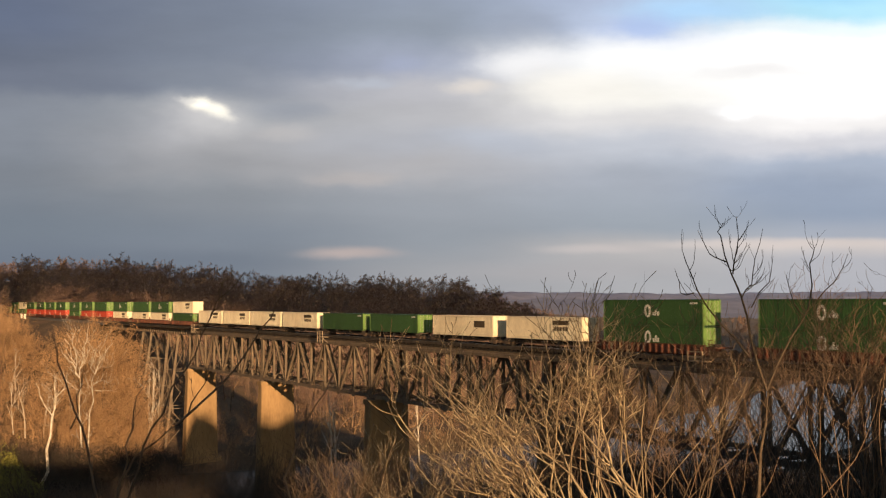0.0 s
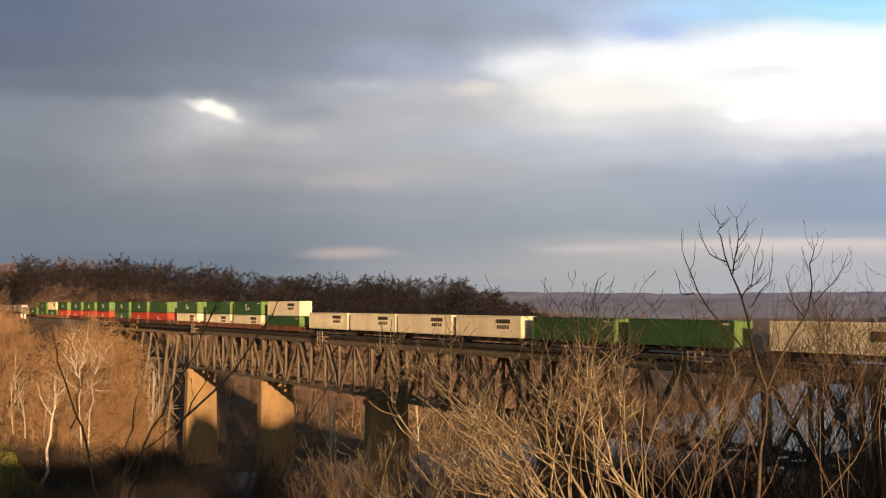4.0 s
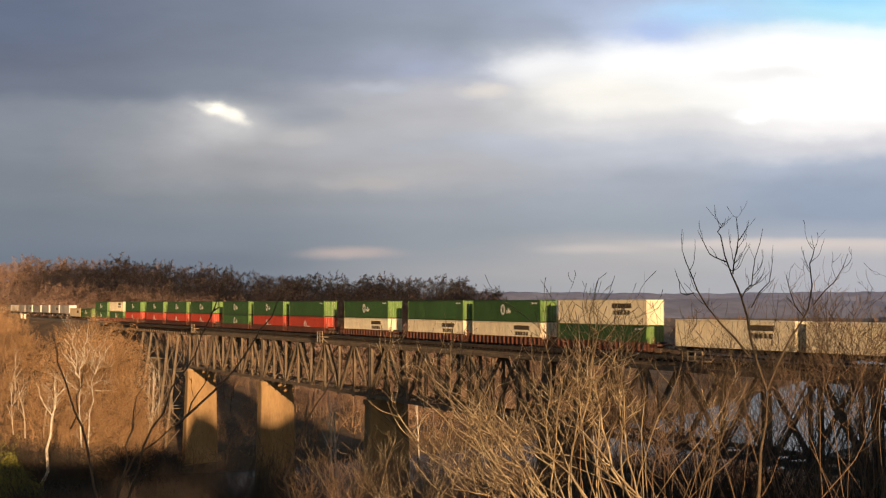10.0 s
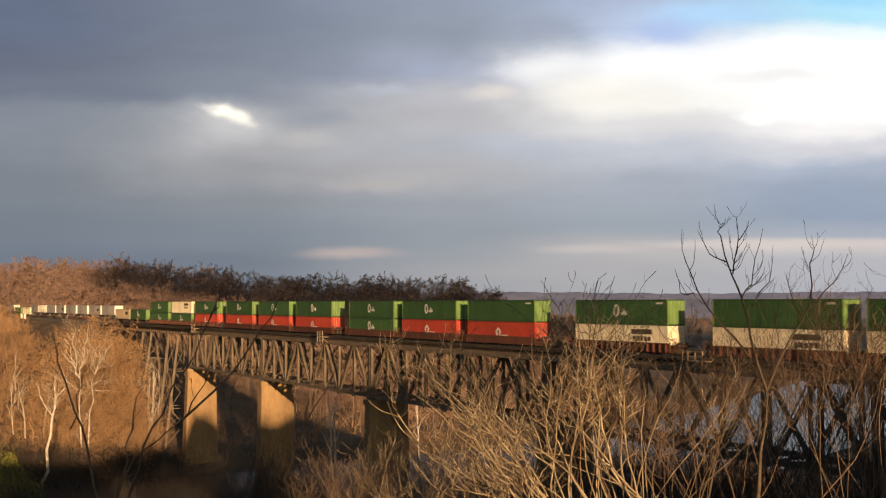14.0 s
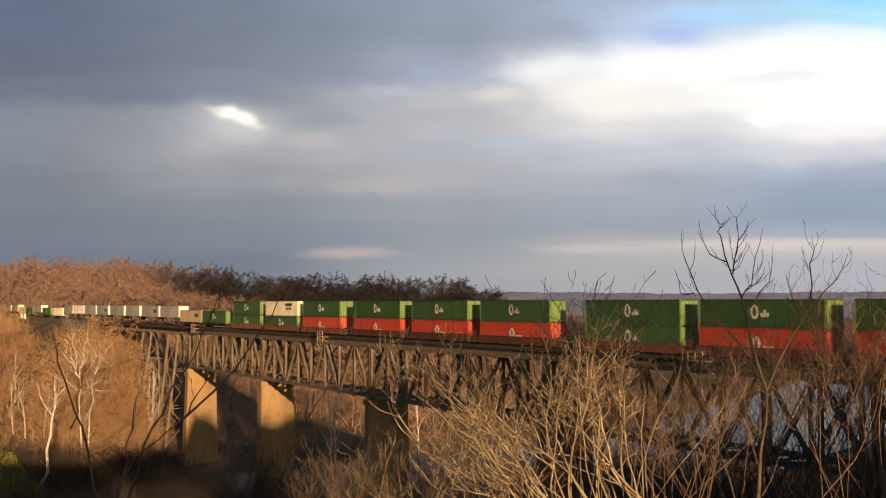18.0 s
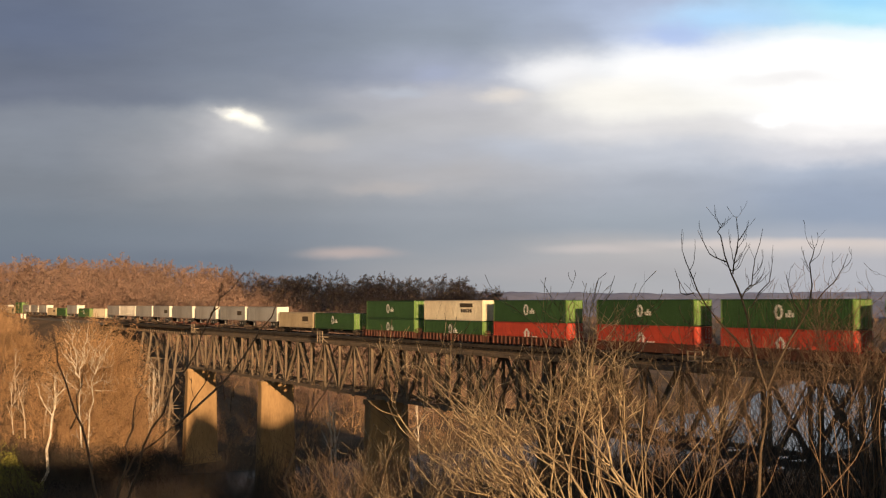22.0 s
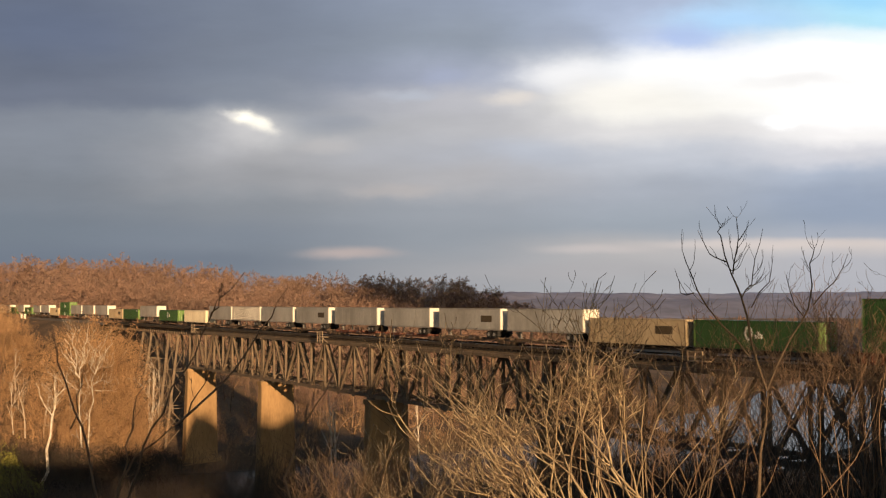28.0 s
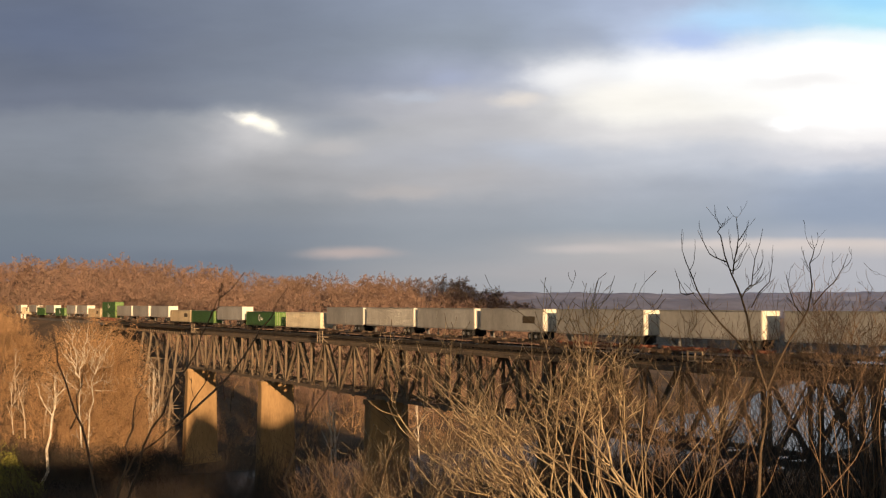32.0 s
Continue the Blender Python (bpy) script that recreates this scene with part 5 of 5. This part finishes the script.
limb_plant("sycamore", WHITE_A, (-84.29, 222.0, -32.44), 69, MAT["bark_white"], "leaning young sycamore with chalk-white bark", per=0.8, length=3.2, r0=0.36, twig_r=0.06, sway=0.2)

# both fans of limbs are shaped to fit the camera's view
PALE_A = ((1.0, ((0.0, 0.0), (-0.52, 6.47), (-0.78, 11.64), (-0.78, 15.78))),
    (0.6, ((-0.78, 15.78), (-1.81, 18.1), (-3.36, 19.4), (-4.91, 21.34))),
    (0.55, ((-0.78, 15.78), (-1.55, 19.4), (-2.59, 23.28), (-2.97, 27.16))),
    (0.6, ((-0.78, 15.78), (-0.26, 19.4), (0.26, 23.02), (0.78, 26.51))),
    (0.4, ((-1.68, 18.75), (-2.84, 22.63), (-4.14, 24.57))),
    (0.35, ((-0.39, 18.1), (1.03, 20.69), (1.29, 23.92))),
    (0.35, ((-0.78, 12.93), (-2.84, 14.48), (-4.91, 15.26), (-7.5, 16.81))),
    (0.3, ((-0.65, 9.05), (0.78, 11.64), (1.55, 12.93))))
PALE_B = ((0.9, ((0.0, 0.0), (0.26, 7.76), (0.78, 12.93), (1.29, 16.55))),
    (0.55, ((1.29, 16.55), (0.78, 19.4), (0.52, 23.02))),
    (0.6, ((1.29, 16.55), (2.33, 19.4), (3.62, 21.72), (5.17, 23.53))),
    (0.4, ((2.59, 19.91), (3.1, 23.02), (3.88, 25.86))),
    (0.4, ((1.03, 14.22), (3.36, 15.26), (5.69, 15.52))),
    (0.35, ((1.16, 12.93), (3.36, 12.93), (6.21, 12.67))),
    (0.3, ((1.68, 17.46), (3.88, 18.1), (5.69, 19.4))))
limb_plant("sycamore", PALE_A, (-81.98, 240.0, -26.97), 71, MAT["bark_white"], "leafless sycamore with a broad fan of pale limbs", per=1.6, length=4.5, r0=0.21, twig_r=0.055, sway=0.2, bowed=True)
limb_plant("sycamore", PALE_B, (-80.69, 240.5, -26.97), 72, MAT["bark_white"], "leafless sycamore with pale limbs spread to one side", per=1.6, length=4.5, r0=0.20, twig_r=0.055, sway=0.2, bowed=True)


def leafy_shrub(x, y, z, size, seed):
    """An evergreen shrub, sized to fit the camera's view: stems and many single leaves."""
    rng = np.random.default_rng(seed)
    ob = new("evergreen_shrub")
    ob.matrix_basis = pose(x, y, z)
    stems = []
    for _ in range(14):
        grow(rng, (0, 0, -0.3), (rng.normal(0, 0.45), rng.normal(0, 0.45), 1), size * rng.uniform(0.7, 1.1), 0.03, TWIG, stems)
    part("stem", tube_mesh("stem", stems, 4, MAT["bark_brown"]), None, ob)
    v, f = [], []
    for a in stems:
        for _ in range(5):
            c = a[0] + (a[1] - a[0]) * rng.uniform(0, 1) + rng.normal(0, size * 0.05, 3)
            d, e = unit(rng.normal(0, 1, 3)), unit(rng.normal(0, 1, 3))
            e = unit(np.cross(d, e))
            L, W = rng.uniform(0.14, 0.26), rng.uniform(0.07, 0.13)
            n = len(v)
            v += [c - d * L, c - e * W, c + d * L, c + e * W]
            f.append((n, n + 1, n + 2, n + 3))
    me = quick_mesh("foliage", np.array(v), np.array(f))
    me.materials.append(MAT["leaf"])
    tagged(part("foliage", me, None, ob), kind="stuff")
    return tagged(ob, "yellow-green leafy evergreen shrub, enlarged on the bank to fit the view", "shrub", "evergreen shrubs")


# set far off and many metres tall to fit the camera's view
for i, (x, y, size) in enumerate(((-91.0, 217, 9.5), (-88.0, 219, 8.0), (-94.0, 222, 11), (-85.5, 216, 6.5), (-88.4, 213, 6.0), (-83.5, 218, 5.0))):
    leafy_shrub(x, y, ground_z(x, y), size, 80 + i)

# ---------------------------------------------------------------- unseen woods behind and beside the camera, added to shade the low ground
stand = [tagged(bare_tree(300 + i, 17, dict(FAR, girth=0.016, thin=0.14, kids=(2.6, 2.6, 0)), MAT["bark_dark_shade"], MAT["bark_dark_shade"], split=0),
                "leafless tree out of view near the viewpoint, added for its shade", "tree", "trees on the bluff") for i in range(3)]
rng = np.random.default_rng(77)
scatter(stand, [(rng.uniform(-80, -15), rng.uniform(-60, -26)) for _ in range(18)], rng, 0.5, 0.75)
scatter(stand, [(rng.uniform(34, 75), rng.uniform(-60, -24)) for _ in range(10)], rng, 0.4, 0.6)
drop_models(stand)
# unseen tall trees with bare trunks and high crowns, added to block the higher sun;
# under the crowns the low sun shines on the nearest shrubs
HIGH = dict(FAR, trunk=0.78, girth=0.0048, pieces=(10, 4, 1), bare=(0.70, 0.1, 1), kids=(9.5, 5.0, 0), angle=(74, 60, 40), ratio=(0.3, 0.5, 0.5), rise=(0.03, 0.02, 0.0), wobble=(0.03, 0.14, 0.25), thin=0.12)
high = [tagged(bare_tree(320 + i, 20, HIGH, MAT["bark_dark_shade"], MAT["bark_dark_shade"]), "tall leafless tree out of view, its high crown added to block the sun", "tree", "tall trees behind the viewpoint")
        for i in range(3)]
for i in range(16):
    slant = 16.5 + 17.5 * (i + rng.uniform(0, 1)) / 16
    y = -46 + rng.uniform(-4, 4)
    x = slant - 0.329 * (y + 40)
    z0 = ground_z(x, y)
    c = copy_thing(high[i % 3], pose(x, y, z0, 0, 0, rng.uniform(0, 360)))
    # stretched so that the crown blocks the wanted sun rays
    c.scale = (1, 1, (26.6 - z0) / 18.5)
drop_models(high)

# ---------------------------------------------------------------- the cloud whose shadow lies on the ridge
def shadow_cloud():
    bm = bmesh.new()
    bmesh.ops.create_icosphere(bm, subdivisions=5, radius=1.0)
    for v in bm.verts:
        k = 1 + 0.10 * noise.fractal(v.co * 2.2, 1.0, 2.0, 4)
        v.co = Vector((v.co.x * 620 * k, v.co.y * 160 * k, (abs(v.co.z) ** 0.7) * (1 if v.co.z > 0 else -1) * 45 * k))
    me = bpy.data.meshes.new("cloud")
    bm.to_mesh(me)
    bm.free()
    me.materials.append(material("cloud_white", (0.8, 0.8, 0.8, 1), 1.0, 0, (0.7, 0.7, 0.72, 1), 0.004, 0.1))
    me.shade_smooth()
    return tagged(new("cloud", me), "long low grey cloud drifting before the sun", "cloud", kind="structure")


cloud = shadow_cloud()

# shade along the water's edge, put into the brush as dark bark
dim_spots = []
while len(dim_spots) < 520:
    x, y = spot_at(rng.uniform(-0.44, -0.142), rng.uniform(178, 250))
    if (x - 70.51) * NX + (y - 42.82) * NY < -8 and river_distance(np.array([x]), np.array([y]))[0][0] > 30:
        dim_spots.append((x, y))
# heights end at a set slope of the camera's view
dim_h = [max(1.5, min(9.0, (5.75 - 0.128 * y - ground_z(x, y)) * rng.uniform(0.5, 1.0))) for x, y in dim_spots]
thicket("brush", dim_spots, dim_h, 47, "low brush at the water's edge, shade put into its bark", MAT["bark_dark_shade"], stems=6, twigs=7, thick=0.04, spread_=0.5)

# unseen brush added to soften the edge of the rise's shadow
knoll_spots = [(rng.uniform(12, 52), rng.uniform(19, 29)) for _ in range(150)]
knoll_spots = [(x, y) for x, y in knoll_spots if x > 0.46 * y + 2]
thicket("brush", knoll_spots, rng.uniform(1.0, 3.0, len(knoll_spots)), 48, "low leafless brush out of view, added to soften a shadow's edge", MAT["bark_brown"], stems=5, twigs=6, thick=0.03, spread_=0.6)


# ---------------------------------------------------------------- what moves
RIDGE_X = 316.0


def motions():
    for ob, when, z in moving:
        walk(ob, [(t, on_track(LEAD0 - SPEED * (when - t), 0, z)) for t in (0.0, 32.0)])
    walk(cloud_layer, [(0.0, pose(*EYE, 0.36, 0, 1.3)), (32.0, pose(*EYE, -0.36, 0, -1.3))])
    # the cloud's shadow moves off the ridge to the right
    reach = 2600.0
    for_shade = Vector((RIDGE_X, 640.0, 8.0)) + to_sun * reach
    walk(cloud, [(t, pose(for_shade.x + d, for_shade.y, for_shade.z)) for t, d in ((0.0, 0.0), (8.0, 42.0), (14.0, 92.0), (20.0, 152.0), (32.0, 290.0))])


motions()
